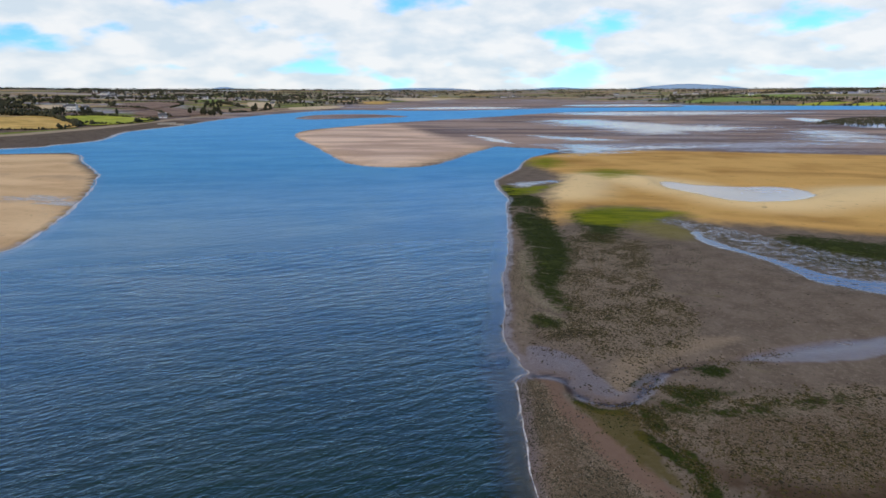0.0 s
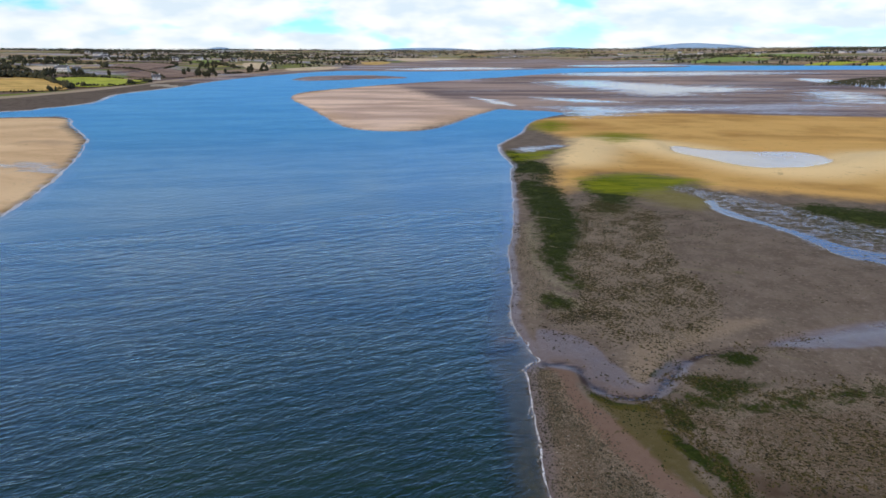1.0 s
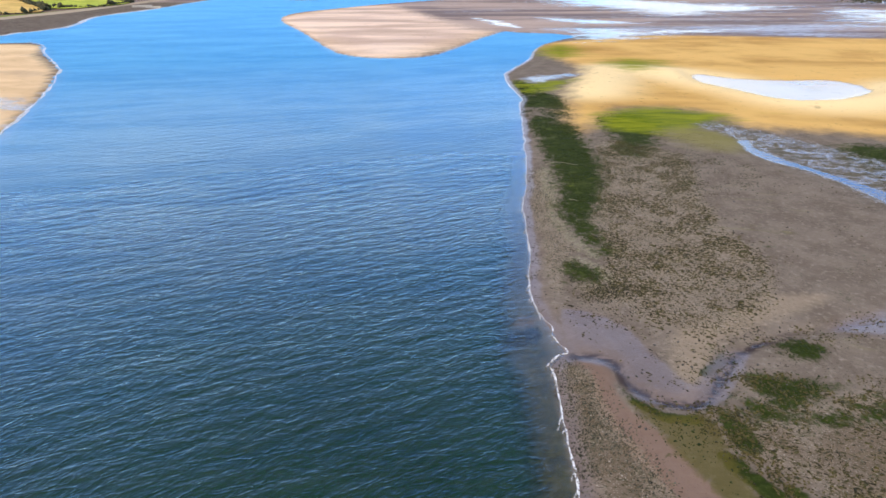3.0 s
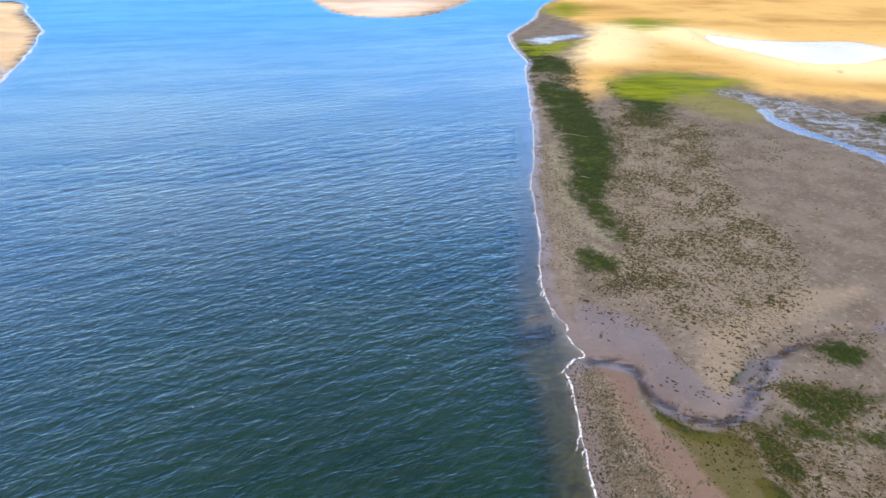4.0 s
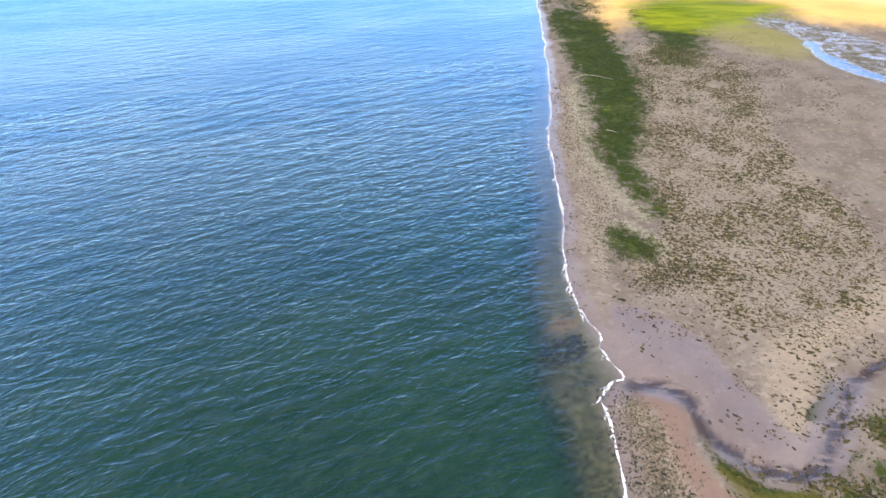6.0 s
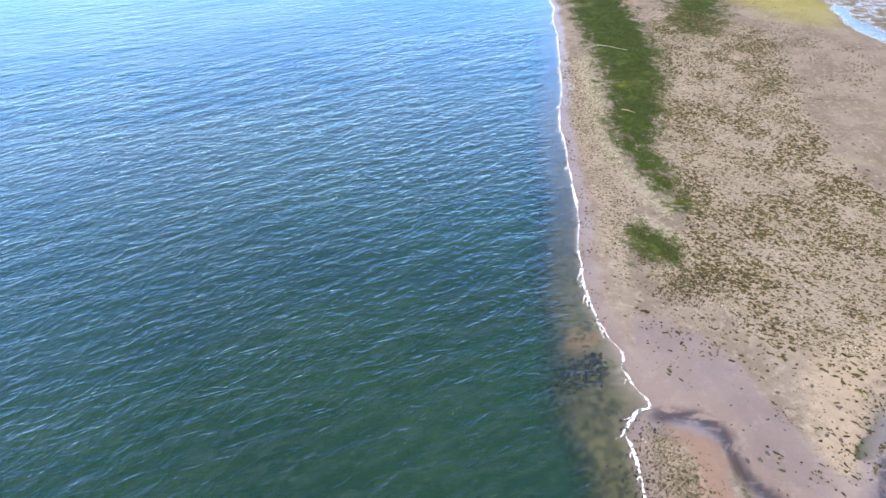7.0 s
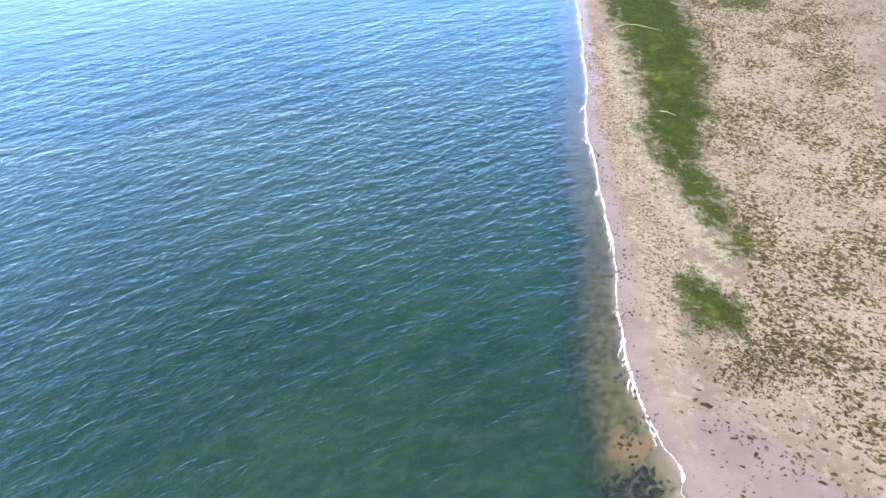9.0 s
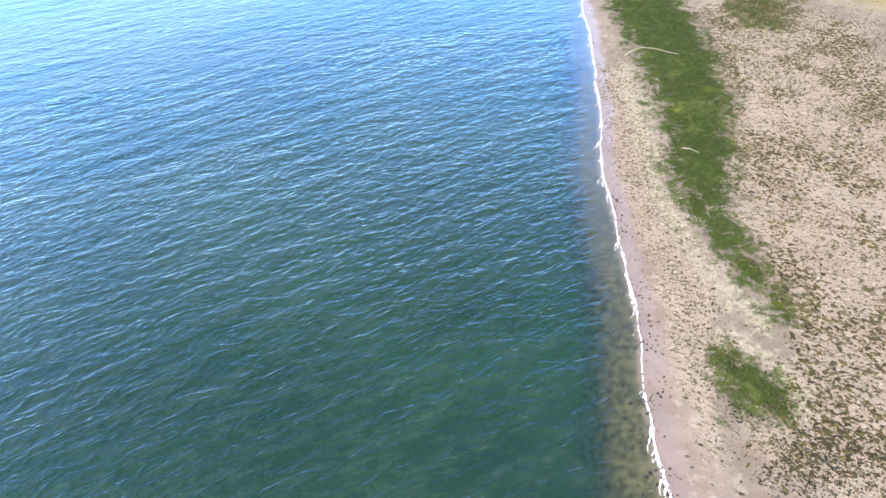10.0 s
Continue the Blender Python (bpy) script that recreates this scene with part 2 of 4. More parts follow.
    c = m.mix(m.math("MULTIPLY", mottle, 0.7), c, m.mix(spots, (0.10, 0.095, 0.065), (0.30, 0.25, 0.21)))
    wet = m.math("MAXIMUM", wet, m.math("MAXIMUM", pool, m.math("MULTIPLY", m.math("MULTIPLY", mottle, spots), 0.8)))
    damp = m.edge("damp", m.math("ADD", m.math("MULTIPLY", runs, 0.5), m.math("MULTIPLY", mid, 0.5)), 1.4, 0.2, 0.8)
    c = m.mix(m.math("MULTIPLY", m.step(m.attr("damp"), 0.1, 0.9), 0.6), c, m.mix(mid, (0.160, 0.116, 0.106), (0.235, 0.176, 0.160)))
    c = m.mix(m.math("MULTIPLY", m.math("MAXIMUM", wet, m.math("MULTIPLY", damp, 0.28)), 0.9), c, m.mix(0.45, c, (0.055, 0.042, 0.038)))
    braid = m.math("MULTIPLY", m.attr("run"), m.step(m.noise(1.0, 5, 0.65, co=m.stretch(0.5, 0.9, 0), warp=1.0), 0.38, 0.52))
    c = m.mix(m.math("MULTIPLY", braid, 0.95), c, (0.046, 0.034, 0.034))
    rough = m.math("SUBTRACT", m.step(damp, 0, 1, 0.85, 0.30), m.math("MULTIPLY", wet, 0.33), True)
    rough = m.step(wet, 0.0, 1.0, rough, 0.16)
    relief = m.math("ADD", m.math("MULTIPLY", mid, 0.25), m.math("ADD", m.math("MULTIPLY", fine, 0.12), m.math("MULTIPLY", grit, 0.03)))
    dry_up = m.math("SUBTRACT", 1.0, m.math("MULTIPLY", wet, 0.94))
    return m.done(m.principled(c, rough, m.bump(m.math("ADD", m.math("MULTIPLY", relief, dry_up), m.math("MULTIPLY", m.noise(1.3, 3), 0.035)), 0.9, 0.5),
                                spec=m.step(m.math("MAXIMUM", wet, m.math("MULTIPLY", damp, 0.9)), 0.0, 1.0, 0.015, 0.5)))


def water_material():
    m = Mat("sea_water")

    def train(length, turn, steep, wander):
        """One train of waves, its crests broken up by noise; steep: its greatest slope."""
        n = m.tree.nodes.new("ShaderNodeTexWave")
        n.wave_type, n.bands_direction, n.wave_profile = "BANDS", "Y", "SIN"
        m.put(n.inputs["Vector"], m.stretch(1.0, 1.0, turn))
        for key, v in (("Scale", 0.314 / length), ("Distortion", wander), ("Detail", 2.0), ("Detail Scale", 1.5 * length), ("Detail Roughness", 0.5)):
            n.inputs[key].default_value = v
        return m.math("MULTIPLY", n.outputs["Fac"], steep * length / 3.14)

    chop = m.math("MULTIPLY", m.noise(1.0, 3, 0.5, co=m.stretch(1.1, 2.0, -14), warp=0.2), 0.037)
    h = 0.0
    for length, turn, steep, wander in ((1.5, -14, 0.022, 4.0), (1.15, -27, 0.026, 5.0), (0.85, -44, 0.024, 5.5), (0.75, 8, 0.022, 5.5)):
        h = m.math("ADD", h, train(length, turn, steep, wander))
    # the long regular trains die out farther up the estuary, where broken chop takes over
    h = m.math("MULTIPLY", h, m.step(m.attr("open"), 0.10, 0.95, 1.0, 0.45))
    chop = m.math("MULTIPLY", chop, m.step(m.attr("open"), 0.02, 0.4, 1.0, 1.9))
    # sharp little crests, scalloped
    crests = 0.0
    for sx, sy, turn, rise in ((0.42, 1.1, -22, 0.022), (0.9, 2.1, -36, 0.010)):
        fold = m.math("ABSOLUTE", m.math("SUBTRACT", m.noise(1.0, 2, 0.5, co=m.stretch(sx, sy, turn), warp=0.5), 0.5))
        edge = m.math("SUBTRACT", 1.0, m.math("MULTIPLY", fold, 7.0), True)
        crests = m.math("ADD", crests, m.math("MULTIPLY", m.math("POWER", edge, 1.6), rise))
    h = m.math("ADD", h, crests)
    gust = m.math("MULTIPLY", m.step(m.noise(0.02, 4), 0.35, 0.62, 0.8, 1.15), m.step(m.attr("open"), 0.0, 0.9, 1.0, 0.55))
    gust = m.math("MULTIPLY", gust, m.step(m.attr("depth"), 0.05, 0.9, 0.3, 1.0))
    normal = m.bump(m.math("MULTIPLY", m.math("ADD", h, chop), gust), 1.0, 1.0)
    depth = m.attr("depth")
    deep = m.step(depth, 0.10, 1.7)
    tint = m.mix(m.step(m.noise(0.06, 5), 0.35, 0.65), (0.005, 0.022, 0.008), (0.008, 0.030, 0.010))
    # cloudy water in soft patches
    tint = m.mix(m.step(m.noise(1.0, 4, 0.6, co=m.stretch(0.7, 1.7, -22), warp=0.8), 0.52, 0.70, 0.0, 0.35), tint, (0.030, 0.054, 0.032))
    # paler colour painted on the crests, in place of light shining through
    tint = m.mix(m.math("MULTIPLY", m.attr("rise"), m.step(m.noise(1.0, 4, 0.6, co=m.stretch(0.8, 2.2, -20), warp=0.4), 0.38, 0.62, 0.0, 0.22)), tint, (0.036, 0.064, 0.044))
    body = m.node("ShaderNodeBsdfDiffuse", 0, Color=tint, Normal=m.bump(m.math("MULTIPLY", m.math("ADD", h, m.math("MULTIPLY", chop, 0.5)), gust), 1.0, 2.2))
    clear = m.node("ShaderNodeBsdfTransparent", 0, Color=(0.93, 0.96, 0.90))
    under = m.node("ShaderNodeMixShader", 0, Fac=m.math("MULTIPLY", deep, 0.97))
    mixer = under.node
    m.tree.links.new(clear, mixer.inputs[1]), m.tree.links.new(body, mixer.inputs[2])
    lanes = m.math("ADD", m.math("MULTIPLY", m.noise(1.0, 5, 0.6, co=m.stretch(0.012, 0.06, -8), warp=0.7), 0.55), m.math("MULTIPLY", m.noise(1.0, 4, 0.6, co=m.stretch(0.07, 0.30, -14), warp=0.5), 0.45))
    sheen = m.mix(m.attr("open"), (0.74, 0.90, 1.0), (0.34, 0.78, 1.0))
    sheen = m.mix(m.step(lanes, 0.40, 0.62, 0.0, 0.85), sheen, m.mix(1.0, sheen, (0.66, 0.80, 0.92), "MULTIPLY"))
    gloss = m.node("ShaderNodeBsdfGlossy", 0, Color=sheen, Roughness=m.step(m.attr("open"), 0.0, 1.0, 0.27, 0.42), Normal=normal)
    # a steep rise towards grazing views, alike from above and below
    facing = m.node("ShaderNodeLayerWeight", "Facing", Blend=0.5, Normal=normal)
    fres = m.math("ADD", 0.055, m.math("MULTIPLY", m.math("POWER", facing, 3.0), 0.95))
    top = m.node("ShaderNodeMixShader", 0, Fac=fres)
    m.tree.links.new(under, top.node.inputs[1]), m.tree.links.new(gloss, top.node.inputs[2])
    return m.done(top)


def foam_material():
    m = Mat("foam")
    holes = m.step(m.noise(5.0, 4, 0.65), 0.42, 0.50)
    lace = m.node("ShaderNodeMixShader", 0, Fac=holes)
    m.tree.links.new(m.node("ShaderNodeBsdfTransparent", 0), lace.node.inputs[1])
    white = m.principled(m.mix(m.noise(20.0), (0.70, 0.72, 0.74), (0.86, 0.87, 0.88)), 0.6, m.bump(m.noise(14.0), 0.8, 0.05))
    m.tree.links.new(white, lace.node.inputs[2])
    return m.done(lace)


GROUND, WATER, FOAM = ground_material(), water_material(), foam_material()

# ---------------------------------------------------------------- plan
# Outlines run through a few corners each and are rounded and roughened below.
MAIN_SHORE = [(3, -60), (5, -10), (6.2, 25), (6.5, 41), (6.4, 46), (6.5, 52), (6.7, 57), (7.0, 60), (8.4, 61.3), (7.9, 63.2), (7.7, 65.2),
              (7.2, 68.2), (6.9, 71.5), (7.4, 76.4), (8.2, 82), (8.6, 90), (9.3, 98), (11.0, 108.5), (13.2, 127), (14.8, 144), (16.4, 163),
              (17.9, 170.5), (16.8, 190), (17, 207), (20, 217), (28, 238), (34, 265), (41, 286)]
INLET = [(52, 304), (60, 316), (52, 330), (35, 336), (30, 343), (15, 308), (1, 268), (-11, 248), (-32, 250), (-49, 277), (-71, 338), (-105, 426),
         (-111, 489), (-92, 536), (-49, 613), (9, 688), (82, 782), (119, 840), (201, 931), (399, 977), (900, 1010), (4600, 900), (4600, -300), (100, -300)]
SPIT = [(-170, 60), (-105, 90), (-87.5, 110), (-87.3, 122.6), (-92.6, 140.5), (-106.4, 176), (-121, 208), (-132, 229), (-159, 267), (-185, 305), (-203, 308),
        (-260, 292), (-420, 230), (-500, 60)]
BAR = [(-173, 709), (-172, 810), (-117, 850), (-64, 807), (-45, 752), (-97, 721), (-141, 690)]
LEFT_SHORE = [(-5000, 100), (-700, 210), (-400, 290), (-242, 330), (-227, 355), (-219, 388), (-245, 471), (-242, 540), (-248, 696), (-230, 877), (-176, 1036),
              (-78, 1010), (13, 1000), (149, 1086), (228, 1157), (468, 1229), (593, 1437), (900, 1300), (4900, 1250), (4900, 5000), (-5000, 5000)]
UPLAND = [(-5000, 150), (-900, 260), (-420, 345), (-318, 400), (-296, 470), (-290, 540), (-296, 700), (-275, 880), (-240, 1060), (-190, 1350),
          (-90, 2000), (120, 2500), (430, 2400), (520, 1700), (575, 1400), (880, 1260), (1500, 1150), (3500, 1050), (4950, 1000), (4950, 4950), (-4950, 4950)]


def rng(seed):
    return np.random.default_rng(seed)


def lattice(ix, iy, seed):
    h = (ix.astype(np.int64) * 374761393 + iy.astype(np.int64) * 668265263 + seed * 1274126177) & 0xFFFFFFFF
    h = ((h ^ (h >> 13)) * 1274126177) & 0xFFFFFFFF
    return ((h ^ (h >> 16)) & 0xFFFF) / 65535.0


def wobble(x, y, size, seed=0, octaves=3):
    """Smooth noise from -1 to 1 with features of that size."""
    total, amp, norm = 0.0, 1.0, 0.0
    for o in range(octaves):
        u, v = np.asarray(x, float) / size, np.asarray(y, float) / size
        iu, iv = np.floor(u), np.floor(v)
        fu, fv = u - iu, v - iv
        fu, fv = fu * fu * (3 - 2 * fu), fv * fv * (3 - 2 * fv)
        a, b = lattice(iu, iv, seed + o), lattice(iu + 1, iv, seed + o)
        c, d = lattice(iu, iv + 1, seed + o), lattice(iu + 1, iv + 1, seed + o)
        total = total + amp * (2 * ((a * (1 - fu) + b * fu) * (1 - fv) + (c * (1 - fu) + d * fu) * fv) - 1)
        norm, amp, size = norm + amp, amp * 0.5, size * 0.5
    return total / norm


def smooth(t, lo=0.0, hi=1.0):
    t = np.clip((t - lo) / (hi - lo), 0, 1)
    return t * t * (3 - 2 * t)


def curve(points, closed=True, step=2.0, rough=0.0, seed=0):
    """A rounded line through the points (Catmull-Rom), roughened by noise."""
    p = np.array(points, float)
    n = len(p)
    out = []
    for i in range(n if closed else n - 1):
        a, b, c, d = (p[(i + k) % n] if closed else p[min(max(i + k, 0), n - 1)] for k in (-1, 0, 1, 2))
        count = int(max(2, min(24, np.linalg.norm(c - b) / step)))
        t = (np.arange(count) / count)[:, None]
        out.append(0.5 * (2 * b + (c - a) * t + (2 * a - 5 * b + 4 * c - d) * t**2 + (3 * b - a - 3 * c + d) * t**3))
    if not closed:
        out.append(p[-1:])
    q = np.concatenate(out)
    if rough:
        q = q + rough * np.stack([wobble(q[:, 0], q[:, 1], 3.2, seed, 3), wobble(q[:, 0], q[:, 1], 3.2, seed + 50, 3)], 1)
    return q


def blocks(work, x, y):
    """Runs work on short stretches of the points, which is quicker."""
    shape, x, y = x.shape, x.ravel(), y.ravel()
    parts = [work(x[k:k + 16384], y[k:k + 16384]) for k in range(0, len(x), 16384)]
    return np.concatenate(parts).reshape(shape) if parts else np.zeros(shape)


def nearest(x, y, line, closed=True):
    """The distance to a line, for arrays of points."""
    a, b = (line, np.roll(line, -1, 0)) if closed else (line[:-1], line[1:])

    def work(x, y):
        best = np.full(x.shape, 1e18)
        for (ax, ay), (bx, by) in zip(a.tolist(), b.tolist()):
            ex, ey = bx - ax, by - ay
            px, py = x - ax, y - ay
            t = np.clip((px * ex + py * ey) * (1 / max(ex * ex + ey * ey, 1e-9)), 0, 1)
            px -= t * ex
            py -= t * ey
            np.minimum(best, px * px + py * py, out=best)
        return np.sqrt(best)

    return blocks(work, x, y)


def signed(x, y, line):
    """The distance to a closed outline, positive inside."""
    def work(x, y):
        inside = np.zeros(x.shape, bool)
        for (ax, ay), (bx, by) in zip(line.tolist(), np.roll(line, -1, 0).tolist()):
            if ay != by:
                inside ^= ((ay > y) != (by > y)) & (x < (bx - ax) * (y - ay) / (by - ay) + ax)
        return np.where(inside, 1.0, -1.0)

    return blocks(work, x, y) * nearest(x, y, line)


def near_signed(x, y, line, reach):
    """signed() inside the outline's surroundings, and -reach elsewhere."""
    out = np.full(x.shape, -float(reach))
    lo, hi = line.min(0) - reach, line.max(0) + reach
    pick = (x > lo[0]) & (x < hi[0]) & (y > lo[1]) & (y < hi[1])
    out[pick] = np.maximum(signed(x[pick], y[pick], line), -reach)
    return out


MAIN_LINE = curve(MAIN_SHORE, False, 0.7, 0.35, 3)
SHORES = [np.concatenate([MAIN_LINE, curve(INLET, False, 6, 1.2, 9)]), curve(SPIT, True, 3, 0.8, 4), curve(BAR, True, 8), curve(LEFT_SHORE, True, 25, 2.0, 7)]
UPLAND_LINE = curve(UPLAND, True, 60)

# what lies on the sand, outline and softness of its edge
GREEN = [
    ([(19, 195), (18, 170), (16.2, 157), (16.1, 135), (16.3, 119), (16.1, 110), (15.8, 104), (15.0, 98.5), (13.8, 94.5), (14.4, 89.7), (14.9, 85.5), (15.8, 82.4), (16.7, 80.4),
      (17.0, 83.3), (16.5, 87.6), (17.5, 92), (18.7, 95.3), (20.4, 100.5), (22.2, 106.5), (23.2, 111.5), (24.0, 121.7), (24.3, 131.3), (25, 143), (27, 167), (25, 177), (22, 188)], 2.6),
    ([(32, 146), (38, 150), (42, 142), (41, 137), (36.5, 127), (31.5, 118.5), (28.6, 121.5), (31, 129.4), (31.3, 138)], 4.0),
    ([(11.5, 78.5), (13, 77.7), (14.7, 75.8), (14.3, 73.7), (13.2, 73.7), (11.7, 74.7), (11.4, 76.5)], 1.8),
    ([(26.9, 61.8), (29.2, 62.3), (30.6, 61.3), (28.9, 59.8), (27.3, 60.3)], 1.2),
    ([(22.3, 57.5), (24.1, 57.1), (25.6, 56.8), (28.6, 56.2), (25.5, 54.6), (23.1, 53.8), (22.0, 55.3)], 1.5),
    ([(18, 53.4), (19.3, 52.4), (19.4, 49.5), (17.9, 49.9)], 0.4),
    ([(19.4, 46.4), (20.3, 45.6), (20.4, 41.2), (19.8, 39.3), (18.8, 39.9), (19.1, 43.3)], 0.4),
    ([(18.5, 58), (20.3, 59.6), (21.6, 60.8), (21.2, 59.4), (19.3, 57.8)], 0.3),
    ([(11.9, 56.6), (13.0, 54.6), (14.6, 53.3), (16.6, 53.0), (16.4, 52.2), (13.8, 52.6), (12.2, 54.6)], 0.4),
    ([(20.5, 54.6), (23, 53.2), (27, 53.2), (33, 54.6), (40, 55.2), (33, 53.6), (26, 52.0), (21, 52.6)], 2.0),
    ([(16.9, 49.5), (18.4, 47.0), (19.8, 43.4), (19.0, 43.0), (17.4, 46.2), (16.3, 48.6)], 0.4),
    ([(68, 122), (76, 122), (86, 116), (110, 108), (100, 96), (76, 99), (66, 103), (66, 110)], 5.0),
]
BANK = [(332, 552), (399, 626), (487, 679), (700, 640), (700, 500), (480, 515), (374, 520), (342, 525)]
LIME = [([(33, 150), (38, 154), (45, 156.5), (56, 152), (60, 146), (50, 139), (41, 135), (34, 135), (31.5, 141)], 5.0),
        ([(34, 262), (45, 280), (52, 270), (50, 252), (40, 240)], 9.0), ([(55, 233), (66, 235), (73, 226), (58, 204), (50, 214)], 9.0), ([(18.5, 196), (23, 192), (33, 196), (34, 190), (25, 178), (19, 178)], 5.0)]
CRUST = [([(13.5, 112), (15.5, 113), (15.3, 104), (14.5, 98), (13.2, 94), (13.8, 89), (14.8, 84), (16, 80.5), (14.5, 79), (12.8, 84), (11.8, 92), (12.3, 100), (13, 108)], 1.2),
         ([(11.2, 79.5), (13.5, 80), (15.8, 76.5), (15.6, 73), (14.4, 74), (13.5, 77.5), (11.4, 78.6)], 0.8)]
DRIFT_SAND = [([(16.4, 55.6), (17.6, 55.8), (20, 59), (21.5, 62), (26, 64.5), (31, 67), (36, 70), (30, 70), (24, 66.5), (19, 64.5), (17, 60)], 1.5)]
FRINGE = [([(40, 135), (50, 138), (54, 134), (56, 125), (48, 120), (42, 125)], 5.0)]
BARE = [([(4.6, 66.9), (5.8, 67.9), (7.0, 67.2), (6.4, 66.2), (4.9, 66.1)], 1.3)]
MOTTLE = [
    ([(50.7, 141.5), (55, 142), (60, 137), (64, 130), (68, 122), (72, 112), (84, 100), (110, 84), (100, 70), (66, 86), (58.5, 94.5), (57, 106), (53, 117), (53.5, 129)], 4.0),
]
# clean films of standing water
POOL = [
    ([(53, 128), (51.7, 121), (52.4, 116), (55.2, 111.5), (57.4, 106), (58.5, 100), (58.6, 94.5), (61, 91), (66, 86), (80, 74), (100, 66), (112, 76), (90, 86), (73, 92), (66, 94.5), (62.5, 99),
      (60.5, 105), (57.6, 112), (55.2, 118), (54.5, 124), (55, 129)], 1.2),
    ([(71.9, 201.4), (75.6, 202.6), (81.5, 195), (92, 191.5), (105, 191.5), (109.5, 185), (107.5, 173.5), (94.4, 164.5), (86, 162.5), (79.9, 166), (73.5, 181), (70, 189.5)], 1.5),
]
OLIVE = [
    ([(11.7, 55.3), (14.2, 53.1), (17.3, 52.9), (17.2, 47), (18, 41), (16, 43), (13.7, 49.5), (12.6, 52.7)], 0.8),
]
SHELL = [
    ([(28, 128), (38.8, 118.5), (35, 100), (33, 88), (33.4, 78), (30.8, 71), (26.7, 66.3), (23.5, 63.8), (20.3, 64.2), (16.6, 66.5), (14.5, 70), (12, 71), (12, 73),
      (15.5, 76), (16.6, 79.6), (17.5, 90), (22, 104)], 2.0),
    ([(7.3, 58.8), (9.5, 58.4), (10.3, 54), (11.9, 47.3), (13.9, 42.6), (15.4, 40.4), (17.1, 35.9), (14, 20), (6.6, 20), (6.9, 46.4)], 0.8),
    ([(18.6, 52), (24.8, 54), (34.3, 56.2), (44.6, 57.3), (50, 52), (40, 44), (28, 41), (21, 45)], 3.5),
    ([(10.6, 112), (14, 112), (13.5, 98), (13, 84), (11.5, 78), (10, 72), (9.3, 74), (9.8, 86), (10, 98)], 1.5),
]
PINK = [([(10.0, 59.5), (9.9, 57.6), (9.6, 55.5), (9.6, 53.1), (10.2, 51.0), (10.6, 49.4), (17.0, 36.0), (19.0, 34.0), (14.0, 49.3), (13.2, 51.2), (12.2, 53.1), (11.4, 55.0), (11.2, 57.5), (11.0, 58.9)], 0.6),
        ([(9.0, 60.3), (10.9, 60.0), (11.7, 58.8), (11.6, 57.2), (10.8, 57.5), (9.6, 59.2)], 1.0)]
DRY = [([(25, 136), (29.6, 173), (42, 212), (37, 266), (51, 293), (123, 321), (161, 338), (221, 310), (300, 255), (300, 120), (150, 116), (92, 124), (77, 132),
         (60.5, 139), (56, 153), (38, 157)], 10.0)]
WET = [
    ([(91, 638), (164, 676), (213, 570), (275, 505), (196, 450), (144, 428), (125, 478)], 45.0),
    ([(55, 432), (80, 404), (120, 378), (75, 372)], 16.0),
    ([(384, 690), (352, 580), (352, 500), (500, 440), (500, 500), (386, 555), (410, 670)], 8.0),
    ([(246, 425), (286, 489), (300, 425), (275, 367), (219, 355)], 45.0),
    ([(160, 900), (390, 930), (500, 860), (292, 766), (180, 780)], 70.0),
    ([(68, 358), (97, 334), (150, 338), (92, 305), (59, 298)], 24.0),
    ([(-125, 178), (-105, 170), (-98, 158), (-110, 162), (-135, 172)], 9.0),
    ([(17, 430), (37, 389), (40, 355), (26, 376)], 6.0),
    ([(300, 1250), (500, 1300), (560, 1400), (420, 1450), (250, 1350)], 30.0),
    ([(-100, 1080), (60, 1060), (160, 1160), (60, 1250), (-60, 1180)], 40.0),
    ([(21.5, 198), (28, 206), (37, 207), (38, 203), (31.5, 196), (24, 191)], 5.0),
]
PALE = [([(-115, 430), (-100, 500), (-60, 580), (40, 650), (130, 660), (90, 450), (30, 340), (0, 270), (-32, 240), (-75, 330)], 20.0),
        ([(-80, 60), (-88, 130), (-108, 182), (-128, 220), (-160, 262), (-190, 300), (-300, 270), (-450, 150)], 8.0)]
BROWN = [(BANK, 12.0), ([(7, 57), (9.6, 55), (11.4, 48), (14, 41), (16, 35), (14, 10), (6.4, 10)], 2.5),
         ([(19, 50), (24, 52), (34, 53), (52, 56), (70, 55), (70, 0), (10, 0), (16, 30), (21, 38)], 4.0),
         ([(-242, 328), (-219, 388), (-245, 471), (-242, 540), (-248, 696), (-230, 877), (-300, 877), (-310, 540), (-330, 400), (-420, 340), (-420, 290)], 12.0)]
DAMP = [([(9.4, 68.4), (14.1, 65.8), (15.9, 60), (17.5, 56.5), (21, 60.5), (24, 61), (21, 57), (18, 54), (13, 55), (12, 58.7), (8.9, 61.1)], 0.8),
        ([(33, 64.9), (40.7, 67.6), (47.2, 69.3), (54, 70.6), (66, 74.5), (90, 79.5), (140, 84), (140, 76), (90, 72), (66, 68), (50, 64.8), (44.7, 63.4), (38, 62.9), (34, 63.4)], 1.2)]


